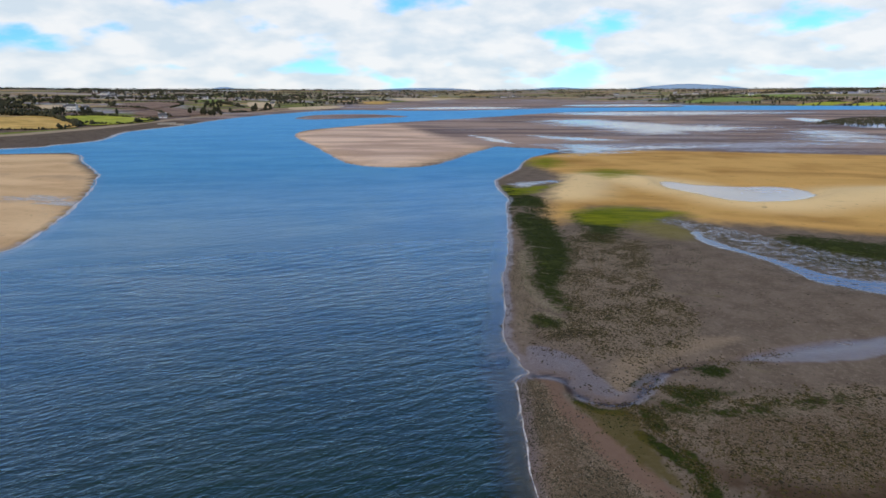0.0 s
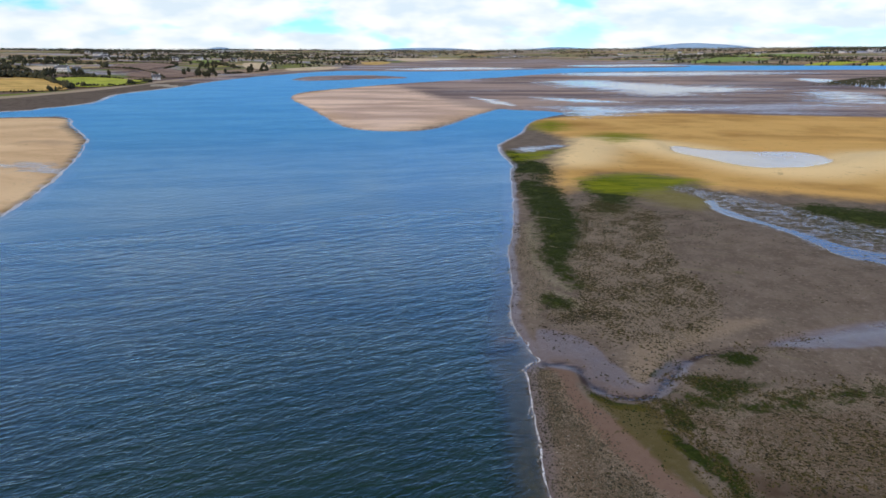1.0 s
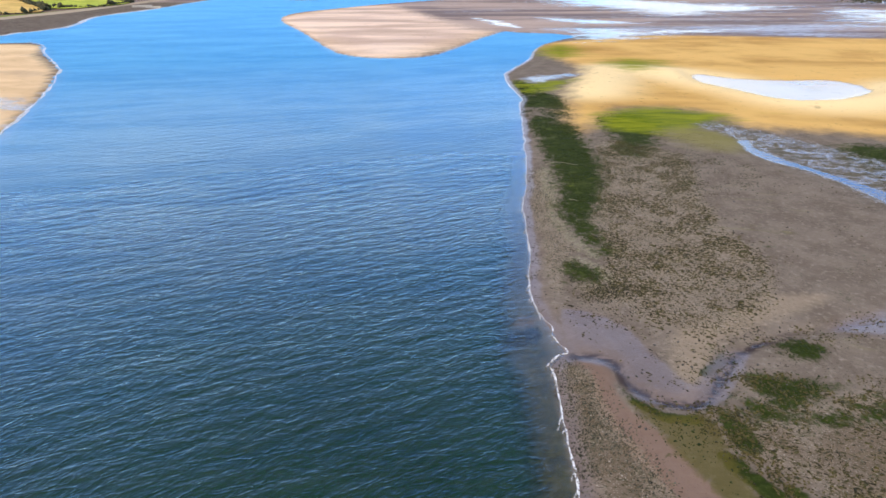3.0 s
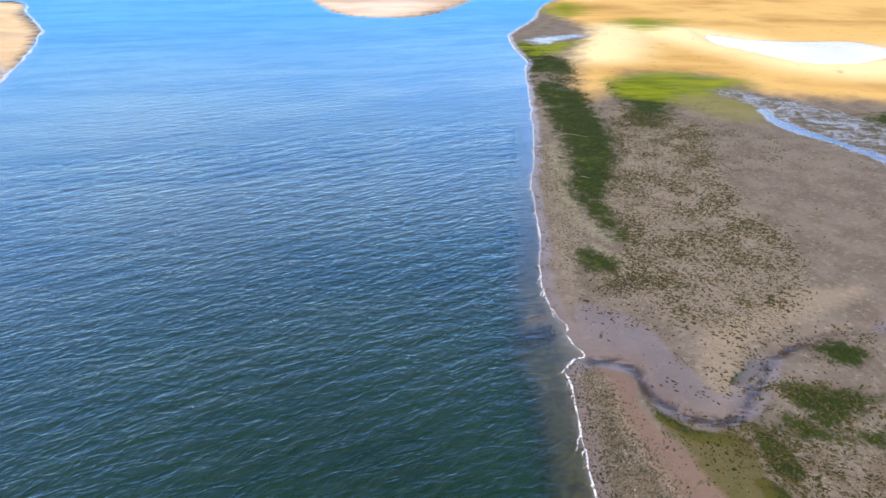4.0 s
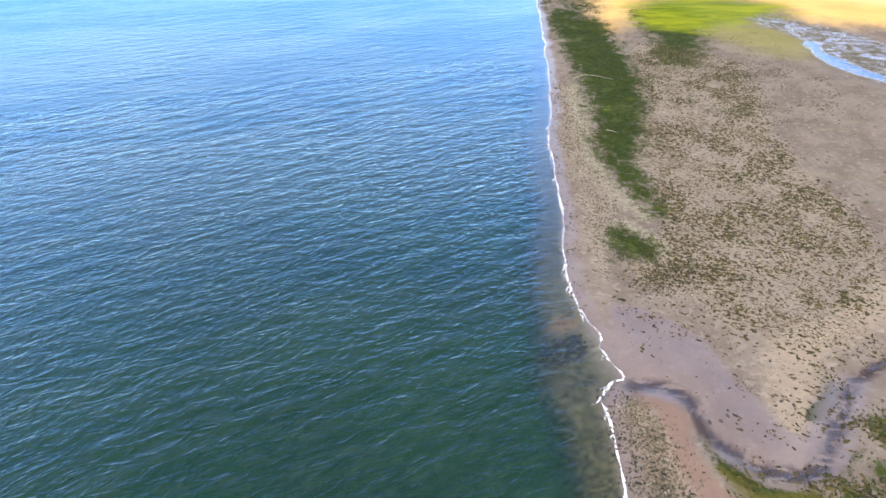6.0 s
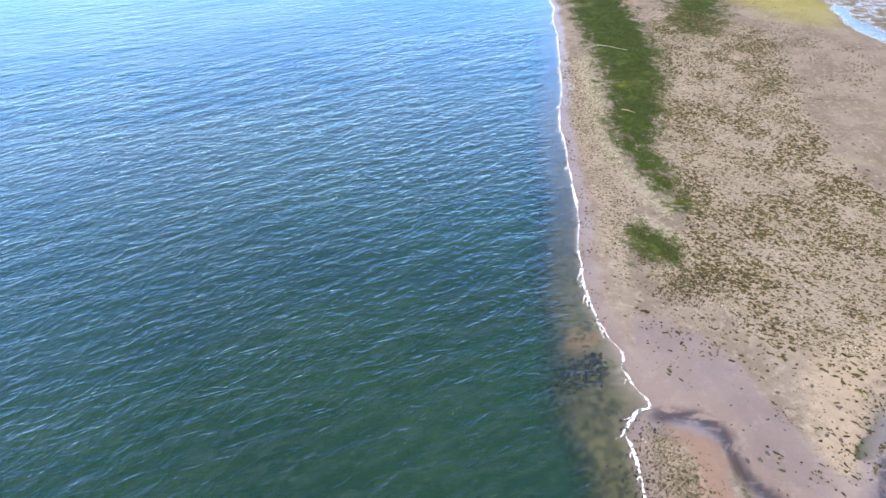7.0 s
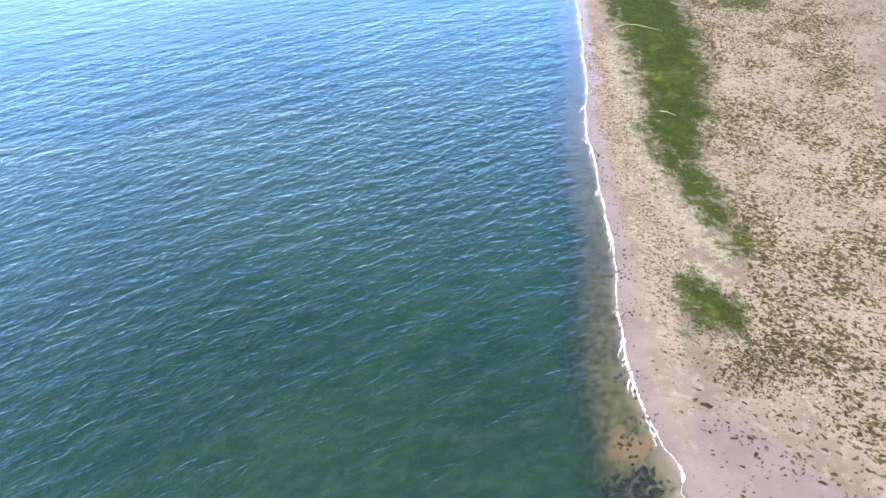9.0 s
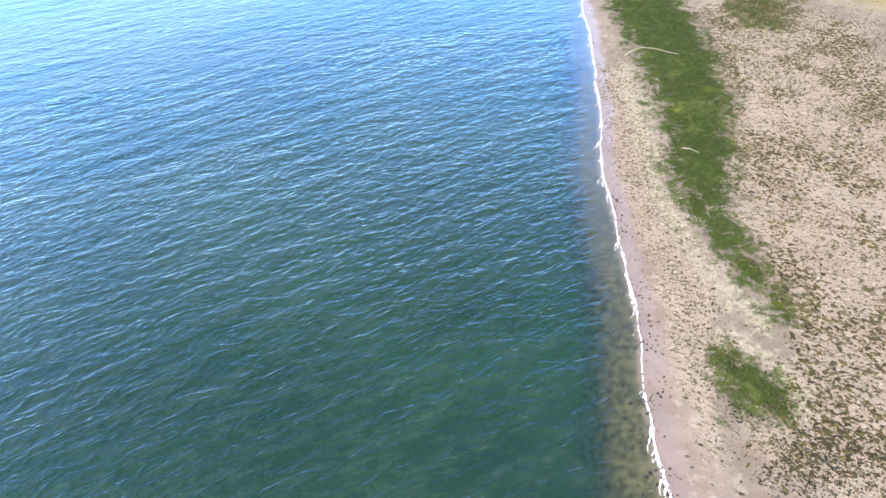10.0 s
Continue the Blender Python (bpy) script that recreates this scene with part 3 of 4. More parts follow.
CHANNEL = [(8.3, 61.0), (10.9, 60.8), (12.2, 59.5), (12.3, 57.3), (13.6, 55.5), (15.5, 54.2), (17.9, 54.8), (20.2, 57.5), (23.0, 60.7), (27.5, 63.0),
           (34.5, 64.8), (39.9, 66.3), (46.2, 67.9), (54, 70.4), (66, 74), (90, 78), (140, 82)]
RIDGE = [(34, 180), (46, 204), (55, 211), (68, 199), (79, 181), (87, 162), (106, 168), (130, 176), (152, 176), (220, 170)]
CHANNEL_LINE, RIDGE_LINE = curve(CHANNEL, False, 1.0), curve(RIDGE, False, 5)


def shore_distance(x, y):
    best = np.full(x.shape, -1e9)
    for line in SHORES:
        np.maximum(best, signed(x, y, line), out=best)
    return best


def shelf_width(y):
    return 0.95 + 0.9 * np.exp(-((y - 67) / 9) ** 2) + 2.1 * np.exp(-((y - 63) / 3.5) ** 2) + 0.3 * wobble(y, y * 0, 6, 31)


def ground_height(x, y, s=None):
    x, y = np.asarray(x, float), np.asarray(y, float)
    s = shore_distance(x, y) if s is None else s
    land = np.maximum(s, 0)
    h = 0.10 * np.minimum(land, 2) + 0.45 * (1 - np.exp(-land / 14))
    h = h + smooth(land, 0, 4) * (0.05 * wobble(x, y, 9, 21) + 0.02 * wobble(x, y, 1.6, 22))
    shelf = shelf_width(y)
    d = np.maximum(-s, 0)
    h = h - 0.13 * np.minimum(d, shelf) - 0.5 * np.clip(d - shelf, 0, 7)
    # a shallow run in the sand, and the dune that holds back the far pool
    c = nearest(x, y, CHANNEL_LINE, False)
    h = h - smooth(land, 0, 2) * 0.22 * np.exp(-(c / (0.8 + 0.02 * np.clip(x - 20, 0, 80))) ** 2)
    r = nearest(x, y, RIDGE_LINE, False)
    h = h + smooth(land, 0, 30) * 1.5 * np.exp(-(r / 9) ** 2)
    for points, level in ((MOTTLE[0][0], 0.30), (POOL[1][0], 0.42), (WET[-1][0], 0.30)):
        flat = smooth(near_signed(x, y, curve(points, True, 4), 8), -6, 1)
        h = h * (1 - flat) + level * flat
    h = h + 1.6 * smooth(near_signed(x, y, curve(BANK, True, 8), 30), -12, 12)
    u = signed(x, y, UPLAND_LINE)
    hill = 46 * (1 - np.exp(-np.maximum(u, 0) / 750)) + smooth(u, 0, 400) * 6 * wobble(x, y, 420, 61, 3)
    return h + hill


def grid_axis(lo, a, b, hi, fine, growth):
    out, step = list(np.arange(a, b, fine)), fine
    v = out[-1]
    while v < hi:
        step = min(step * (1 + growth), 140)
        v += step
        out.append(v)
    v, step, left = a, fine, []
    while v > lo:
        step = min(step * (1 + growth), 140)
        v -= step
        left.append(v)
    return np.array(left[::-1] + out)


def sheet(name, xs, ys, z, material, fields, smooth_faces=True):
    """One mesh over a graded grid, with float attributes."""
    nx, ny = len(xs), len(ys)
    gx, gy = np.meshgrid(xs, ys)
    me = bpy.data.meshes.new(name)
    me.vertices.add(nx * ny)
    me.vertices.foreach_set("co", np.stack([gx, gy, z], -1).astype(np.float32).ravel())
    i = (np.arange(ny - 1)[:, None] * nx + np.arange(nx - 1)[None]).ravel()
    quads = np.stack([i, i + 1, i + nx + 1, i + nx], 1).astype(np.int32)
    me.loops.add(quads.size)
    me.loops.foreach_set("vertex_index", quads.ravel())
    me.polygons.add(len(quads))
    me.polygons.foreach_set("loop_start", np.arange(0, quads.size, 4, dtype=np.int32))
    me.polygons.foreach_set("use_smooth", np.full(len(quads), smooth_faces))
    me.update(calc_edges=True)
    me.materials.append(material)
    for key, values in fields.items():
        me.attributes.new(key, "FLOAT", "POINT").data.foreach_set("value", values.astype(np.float32).ravel())
    return new(name, me)


# ---------------------------------------------------------------- ground
def mask(x, y, shapes, s=None):
    best = np.zeros(x.shape)
    for points, soft in shapes:
        line = curve(points, True, max(soft, 0.6))
        np.maximum(best, np.clip(0.5 + 0.5 * near_signed(x, y, line, 2 * soft) / soft, 0, 1), out=best)
    return best


def build_ground():
    xs = grid_axis(-4900, 4.0, 34.0, 4800, 0.32, 0.026)
    ys = grid_axis(-250, 38.0, 118.0, 4900, 0.32, 0.022)
    x, y = np.meshgrid(xs, ys)
    s = shore_distance(x, y)
    z = ground_height(x, y, s)
    wet = mask(x, y, WET)
    c = nearest(x, y, CHANNEL_LINE, False)
    wide = 0.26 + 0.035 * np.clip(x - 26, 0, 60) + 0.15 * wobble(x, y, 2.5, 33)
    wet = np.maximum(wet, 0.40 * smooth(-x, -56, -40) * smooth(x, 8.0, 9.0) * np.clip(0.6 + (wide - c) / 0.6, 0, 1))
    damp = np.maximum(mask(x, y, DAMP), np.clip(1 - s / 2.2, 0, 1) * smooth(s, -0.5, 0.1))
    mud = smooth(y + 0.25 * (x - 60), 300, 345) * smooth(x + y * 0.25, 60, 140)
    damp = np.maximum(damp, 0.75 * np.maximum(mud, smooth(y, 620, 700)) * np.clip(0.45 + 0.9 * wobble(x, 3 * y, 160, 55), 0, 1))
    fields = {"wet": wet, "damp": damp, "algae": mask(x, y, GREEN) * (1 - smooth(y, 120, 150) * smooth(-y, -235, -210) * smooth(-x, -31, -28) * np.clip(0.32 + 1.3 * wobble(x, y, 6, 77), 0, 0.85)), "olive": mask(x, y, OLIVE), "lime": mask(x, y, LIME), "fringe": mask(x, y, FRINGE), "bare": mask(x, y, BARE), "pool": mask(x, y, POOL), "mottle": mask(x, y, MOTTLE), "crust": mask(x, y, CRUST), "drift": mask(x, y, DRIFT_SAND), "shell": mask(x, y, SHELL), "pink": mask(x, y, PINK),
              "dry": mask(x, y, DRY), "pale": mask(x, y, PALE), "rosy": mask(x, y, PALE[:1]), "brown": mask(x, y, BROWN) * (1 - 0.5 * smooth(-x, 100, 200)) * (0.8 + 0.2 * wobble(x, y, 14, 44)),
              "crest": np.exp(-(nearest(x, y, RIDGE_LINE, False) / 17) ** 2), "verge": np.clip(1 - np.abs(signed(x, y, UPLAND_LINE) - 2) / 14, 0, 1) * smooth(-x, 150, 250), "mud": np.maximum(mud, smooth(y, 620, 700)), "upland": np.clip(0.5 + signed(x, y, UPLAND_LINE) / 20, 0, 1),
              "run": smooth(x, 8.0, 9.0) * smooth(-x, -34, -24) * np.clip(0.5 + (1.6 * wide - c) / 0.4, 0, 1), "bed": smooth(-s, 0.0, 0.5 * shelf_width(y))}
    return tagged(sheet("ground", xs, ys, z, GROUND, fields), "tidal sand and mud flats rising to green farmland", "ground", kind="structure")


def build_water():
    xs = grid_axis(-4800, -150.0, 22.0, 900, 0.42, 0.04)
    ys = grid_axis(-250, 44.0, 250.0, 2400, 0.42, 0.04)
    # the shore's distance on every third line, filled in between
    cx, cy = np.unique(np.r_[xs[::3], xs[-1]]), np.unique(np.r_[ys[::3], ys[-1]])
    gx, gy = np.meshgrid(cx, cy)
    coarse = np.full(gx.shape, -8.0)
    for line in SHORES:
        np.maximum(coarse, signed(gx, gy, line), out=coarse)
    half = np.stack([np.interp(xs, cx, row) for row in coarse])
    s = np.stack([np.interp(ys, cy, col) for col in half.T], 1)
    x, y = np.meshgrid(xs, ys)
    d = np.maximum(-s, 0)
    shelf = shelf_width(y)
    depth = np.where(s > 0, -0.2, 0.13 * np.minimum(d, shelf) + 0.5 * np.clip(d - shelf, 0, 7))
    gap = np.maximum(np.gradient(xs)[None, :], np.gradient(ys)[:, None])
    z, r = np.zeros(x.shape), rng(11)
    near = (gap < 0.7) & (depth > 0.05)
    px, py, pg = x[near], y[near], gap[near]
    swell = np.zeros(px.shape)
    for n in range(24):
        length = 1.5 * 2.2 ** r.random()
        way = radians(109 + r.normal(0, 17))
        k = 2 * math.pi / length
        phase = k * (px * math.cos(way) + py * math.sin(way)) + r.random() * 6.28 + 1.6 * wobble(px, py, 15, 70 + n, 1)
        # gentle backs and short steep faces
        swell += 0.0017 * length * smooth(length / pg, 2.6, 4.5) * np.sin(phase + 0.55 * np.cos(phase))
    z[near] = swell
    z *= smooth(depth, 0.1, 1.0) * (0.8 + 0.4 * wobble(x, y, 25, 91, 2)) * (1 - 0.5 * smooth(y, 100, 165))
    # rise marks the crests that get the painted glow
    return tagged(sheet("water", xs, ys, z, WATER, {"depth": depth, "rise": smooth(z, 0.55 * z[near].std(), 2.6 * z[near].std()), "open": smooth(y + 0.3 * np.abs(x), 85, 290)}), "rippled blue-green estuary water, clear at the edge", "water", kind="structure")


ground = build_ground()
water = build_water()


# ---------------------------------------------------------------- loose matter on the flats
def heap(name, parts, material, parent=None):
    """One mesh from arrays of vertices and triangles."""
    verts = np.concatenate([v for v, _ in parts])
    offs = np.cumsum([0] + [len(v) for v, _ in parts[:-1]])
    tris = np.concatenate([f + o for (_, f), o in zip(parts, offs)]).astype(np.int32)
    me = bpy.data.meshes.new(name)
    me.vertices.add(len(verts))
    me.vertices.foreach_set("co", verts.astype(np.float32).ravel())
    me.loops.add(tris.size)
    me.loops.foreach_set("vertex_index", tris.ravel())
    me.polygons.add(len(tris))
    me.polygons.foreach_set("loop_start", np.arange(0, tris.size, 3, dtype=np.int32))
    me.update(calc_edges=True)
    me.materials.append(material)
    ob = new(name, me)
    ob.parent = parent
    return ob


def clumps(x, y, z, length, narrow, height, way, seed):
    """Many low irregular mounds at once, six-sided with a raised top."""
    r, n = rng(seed), len(x)
    a = np.arange(6) * math.pi / 3 + r.normal(0, 0.2, (n, 6))
    rad = r.uniform(0.4, 1.3, (n, 6))
    u, v = np.cos(a) * rad * length[:, None] / 2, np.sin(a) * rad * (length * narrow)[:, None] / 2
    c, s = np.cos(way)[:, None], np.sin(way)[:, None]
    rim = np.stack([x[:, None] + c * u - s * v, y[:, None] + s * u + c * v, np.repeat(z[:, None] - 0.02, 6, 1)], -1)
    mid = np.stack([x[:, None] + c * u * 0.5 - s * v * 0.5, y[:, None] + s * u * 0.5 + c * v * 0.5,
                    z[:, None] + height[:, None] * r.uniform(0.6, 1.1, (n, 6))], -1)
    tip = np.stack([x, y, z + height], -1)[:, None]
    verts = np.concatenate([rim, mid, tip], 1)
    k = np.arange(6)
    j = (k + 1) % 6
    one = np.concatenate([np.stack([k, j, j + 6], 1), np.stack([k, j + 6, k + 6], 1), np.stack([k + 6, j + 6, np.full(6, 12)], 1)])
    return verts.reshape(-1, 3), (one[None] + 13 * np.arange(n)[:, None, None]).reshape(-1, 3)


def scatter(shape, per_metre, seed, cluster=3.0, bias=0.0, soft=1.5):
    """Random places inside an outline, thicker in some spots, thinning at its edge."""
    r = rng(seed)
    line = curve(shape, True, 1.0)
    lo, hi = line.min(0) - soft, line.max(0) + soft
    n = int(per_metre * np.prod(hi - lo) * 2.2)
    x, y = r.uniform(lo[0], hi[0], n), r.uniform(lo[1], hi[1], n)
    chance = smooth(signed(x, y, line), -soft, soft) * np.clip(0.38 + bias + 1.7 * wobble(x, y, cluster, seed, 3), 0, 1)
    pick = r.random(n) < chance
    return x[pick], y[pick]


def litter(name, shapes, material, size, narrow, height, label, category, seed, way=0.9, spread=0.5, cluster=3.0, sink=0.0, soft=1.5):
    out = []
    for n, (shape, density, bias) in enumerate(shapes):
        x, y = scatter(shape, density, seed + n, cluster, bias, soft)
        r = rng(seed + 100 + n)
        k = len(x)
        length = np.clip(size * np.exp(r.normal(0, 0.45, k)), size * 0.35, size * 2.6)
        out.append(clumps(x, y, ground_height(x, y) - sink, length, r.uniform(*narrow, k), height * r.uniform(0.5, 1.4, k), r.normal(way, spread, k), seed + 200 + n))
    return tagged(heap(name, out, material), label, category, kind="stuff")


def island_material(name, dark, light, rough, spec=0.4):
    """Pieces that differ one from another."""
    m = Mat(name)
    pick = m.node("ShaderNodeNewGeometry", "Random Per Island")
    c = m.mix(pick, dark, light)
    c = m.mix(m.math("MULTIPLY", m.step(m.noise(11.0, 4, 0.7), 0.45, 0.65), 0.5), c, m.mix(0.5, dark, (0.02, 0.02, 0.015)))
    return m.done(m.principled(c, rough, m.bump(m.noise(30.0, 3), 0.7, 0.02), spec=spec * 0.3))


WRACK = island_material("brown_weed", (0.020, 0.018, 0.008), (0.080, 0.070, 0.023), 0.6)
PEBBLE = island_material("pebbles", (0.028, 0.028, 0.018), (0.15, 0.135, 0.095), 0.7)
KELP = island_material("dark_weed", (0.024, 0.024, 0.008), (0.095, 0.078, 0.024), 0.5)
WEED = island_material("green_weed", (0.010, 0.019, 0.003), (0.030, 0.044, 0.006), 0.6)
OLIVEWEED = island_material("olive_weed", (0.026, 0.030, 0.014), (0.13, 0.13, 0.075), 0.5)
BLACKWEED = island_material("black_weed", (0.006, 0.008, 0.005), (0.032, 0.032, 0.018), 0.5)
SHELLS = island_material("shells", (0.28, 0.25, 0.20), (0.48, 0.43, 0.37), 0.6)

litter("seaweed_wrack", [(SHELL[0][0], 11.0, 0.0), (SHELL[2][0], 7.0, 0.0), ([(20, 47), (50, 54), (60, 42), (32, 24), (20, 30)], 2.5, -0.1), ([(9.5, 70), (14, 69), (24, 62), (20, 56), (15, 57), (12, 62)], 2.5, -0.1),
                         ([(34, 100), (60, 110), (64, 86), (44, 74), (33, 80)], 0.5, -0.1), ([(66, 118), (84, 116), (104, 104), (96, 94), (74, 92), (62, 104)], 1.2, 0.1)],
       WRACK, 0.29, (0.28, 0.62), 0.06, "small brown clumps of seaweed strewn over the sand", "seaweed", 401, way=-0.5, spread=0.7, cluster=3.0)
litter("dark_wrack", [(SHELL[0][0], 3.6, -0.05), ([(17.3, 54), (19.6, 53), (20, 47), (21, 41), (20, 36), (18.6, 38), (18.4, 46), (16.8, 51)], 27.0, 0.0),
                      ([(20, 54), (25, 55.5), (36, 57.5), (36, 55.5), (26, 52.5), (20, 51.5)], 10.0, -0.05), ([(21, 57), (24.5, 57.6), (26, 55.5), (22.5, 53.6)], 27.0, 0.0),
                      ([(26, 63), (38, 66.5), (38, 64.5), (27, 61)], 7.0, 0.0), ([(20, 46), (45, 51), (60, 42), (32, 24), (20, 30)], 7.0, 0.0), ([(13.5, 55), (17, 53), (20, 55), (17.5, 51.5), (13.5, 52.5)], 10.0, 0.0)],
       KELP, 0.22, (0.35, 0.8), 0.07, "dark ragged heaps of seaweed left by the tide", "seaweed", 521, way=-0.4, spread=1.1, cluster=1.3)
litter("fine_wrack", [(SHELL[0][0], 7.0, 0.0), (SHELL[3][0], 10.0, 0.0), ([(11.6, 78), (13, 80), (16, 77), (19, 73), (17, 70), (13, 70.5), (11.8, 73)], 42.0, 0.1), ([(9, 68), (13, 70), (16, 66), (15, 63), (10, 64)], 5.0, -0.1),
                      ([(11, 112), (15, 112), (14.5, 98), (15, 86), (12.5, 79), (10.8, 80), (10.5, 96)], 9.0, 0.0), ([(27, 131), (36, 128), (48, 134), (46, 118), (38, 108), (27, 112)], 5.0, 0.1)],
       WRACK, 0.13, (0.3, 0.7), 0.035, "fine crumbs of weed and mussel shell on the sand", "seaweed", 611, way=-0.3, spread=1.2, cluster=1.6)
litter("mussel_flecks", [([(9, 68), (13, 71), (17, 69), (30, 66), (28, 60), (20, 56), (16, 57), (13, 60)], 3.0, -0.05), (SHELL[0][0], 1.6, 0.0), (SHELL[3][0], 2.0, 0.0), (SHELL[1][0], 5.0, 0.0), ([(11.0, 75.5), (12.4, 73.8), (15, 73.5), (17.3, 71), (14.5, 69.3), (11.8, 70.5)], 24.0, 0.1),
                         ([(20, 46), (45, 51), (60, 42), (32, 24), (20, 30)], 3.0, 0.0)],
       BLACKWEED, 0.17, (0.22, 0.45), 0.05, "black mussel shells and scraps lying on the sand", "shells", 661, way=-0.7, spread=0.5, cluster=2.0)
litter("weed_bed", [([(3.8, 64.5), (4.5, 65.5), (5.9, 65.8), (6.9, 64.8), (6.4, 63.5), (5.2, 62.9), (4.0, 63.4)], 22.0, 0.05)],
       BLACKWEED, 0.30, (0.25, 0.6), 0.14, "dark bed of weed under the shallow water", "seaweed", 631, way=0.4, spread=0.9, cluster=1.0, soft=0.5)
litter("sunken_shingle", [([(5.5, 46), (6.4, 46), (6.8, 58), (7.4, 60.6), (6.9, 61.4), (6.1, 57)], 24.0, 0.1), ([(6.5, 66.8), (6.9, 72), (7.5, 78), (8.8, 92), (7.7, 92), (6.1, 76), (5.6, 68)], 24.0, 0.1)],
       BLACKWEED, 0.14, (0.4, 0.9), 0.05, "dark shingle on the shallow bed beside the sand", "pebbles", 641, cluster=1.2)
litter("pebble_bed", [(SHELL[1][0], 44.0, 0.3), (SHELL[2][0], 3.0, 0.0), (SHELL[3][0], 6.0, 0.0), ([(12, 74), (15, 74), (16, 71), (12.5, 70.5)], 12.0, 0.2)],
       PEBBLE, 0.13, (0.5, 0.9), 0.05, "bed of grey and brown pebbles and mussel shells", "pebbles", 431)
litter("shell_scatter", [(SHELL[0][0], 1.4, 0.0), (SHELL[1][0], 2.0, 0.0), (SHELL[3][0], 2.5, 0.0)], SHELLS, 0.09, (0.5, 0.9), 0.04, "bleached broken shells scattered over the flats", "shells", 451)
litter("green_algae", [([(24, 124), (38, 122), (48, 113), (44, 102), (30, 100), (23, 110)], 6.0, 0.0), (GREEN[0][0], 24.0, 0.0), (GREEN[2][0], 24.0, 0.0), (GREEN[3][0], 24.0, 0.1), (GREEN[4][0], 24.0, 0.0), (GREEN[5][0], 30.0, 0.1),
                       (GREEN[6][0], 30.0, 0.1), (GREEN[7][0], 30.0, 0.2), (OLIVE[0][0], 8.0, -0.1)],
       WEED, 0.16, (0.3, 0.8), 0.05, "mats of green algae drying on the sand", "algae", 471, way=1.2, spread=1.2, cluster=1.6)
litter("sunken_weed", [([(3.8, 64.5), (4.5, 65.5), (5.9, 65.8), (6.9, 64.8), (6.4, 63.5), (5.2, 62.9), (4.0, 63.4)], 30.0, 0.0), 
                       ([(5.0, 46), (6.3, 46), (6.5, 58), (5.0, 58)], 5.0, 0.0), ([(5.4, 66), (7.0, 67), (6.8, 72), (7.3, 77), (6.4, 77), (5.4, 71)], 6.0, 0.0),
                       ([(6.4, 77), (7.3, 77), (8.6, 92), (7.4, 92)], 3.0, 0.0)],
       OLIVEWEED, 0.18, (0.2, 0.6), 0.07, "dark weed and stones in the shallow water", "seaweed", 491, way=0.4, spread=0.9, cluster=1.2, soft=0.6)


def foam(line, width, step, seed, label, wisps=0.0, broken=(0, 0)):
    """A lacy white line where the wavelets break, with short streaks trailing off it."""
    gap = np.r_[0, np.cumsum(np.hypot(*np.diff(line, axis=0).T))]
    at = np.arange(0, gap[-1], step)
    p = np.stack([np.interp(at, gap, line[:, k]) for k in (0, 1)], 1)
    t = np.gradient(p, axis=0)
    t /= np.maximum(np.hypot(t[:, 0], t[:, 1]), 1e-6)[:, None]
    side = np.stack([-t[:, 1], t[:, 0]], 1)
    w = width * np.clip(0.8 + 1.1 * wobble(at, at * 0, 3.0 * width / 0.2, seed, 5), 0.25, 2.0)
    w = w * (1 + 1.6 * smooth(p[:, 1], 105, 190) * (width < 0.3))
    # blown apart off the mouth of the run
    torn = smooth(p[:, 1], broken[0] - 1, broken[0] + 1) * smooth(-p[:, 1], -broken[1] - 1, 1 - broken[1])
    w = w * (1 - torn + torn * np.clip(0.7 + 7 * wobble(at, at * 0, 0.9, seed + 3, 3), 0.12, 1.9))
    mid = p + side * (torn * 0.45 * wobble(at, at * 0, 1.3, seed + 4, 3))[:, None] + side * (0.2 * width + width * 1.6 * wobble(at, at * 0, 5.0 * width / 0.2, seed + 9, 5))[:, None]
    lift = np.full(len(at), 0.035)
    rows = np.stack([np.c_[mid + side * k[:, None], np.maximum(lift, h)] for k, h in ((-w, lift * 0.2), (w * 0, lift * 2.0), (w, lift * 0.2))], 1)
    for k in range(3):
        g = ground_height(rows[:, k, 0], rows[:, k, 1])
        rows[:, k, 2] = np.maximum(g, 0) + rows[:, k, 2]
    n = len(at)
    i = np.arange(n - 1) * 3
    tris = np.concatenate([np.stack([i + a, i + b, i + c], 1) for a, b, c in ((0, 3, 4), (0, 4, 1), (1, 4, 5), (1, 5, 2))])
    out = [(rows.reshape(-1, 3), tris)]
    r = rng(seed)
    for q in range(int(wisps * gap[-1])):
        j = int(r.integers(4, n - 12))
        long, lean = r.uniform(0.5, 1.6), radians(r.uniform(10, 32))
        back = -t[j] * math.cos(lean) + side[j] * math.sin(lean)
        nrm = np.array([-back[1], back[0]])
        k = np.linspace(0, 1, 7)[:, None]
        c = mid[j] + back * k * long + nrm * (0.08 * np.sin(k * 5 + q))
        hw = 0.07 * (1 - k) * r.uniform(0.5, 1.3) + 0.008
        v = np.concatenate([np.c_[c - nrm * hw, np.full(7, 0.05)], np.c_[c + nrm * hw, np.full(7, 0.05)]])
        a = np.arange(6)
        out.append((v, np.concatenate([np.stack([a, a + 1, a + 8], 1), np.stack([a, a + 8, a + 7], 1)])))
    return tagged(heap("shore_foam", out, FOAM), label, "foam", kind="stuff")


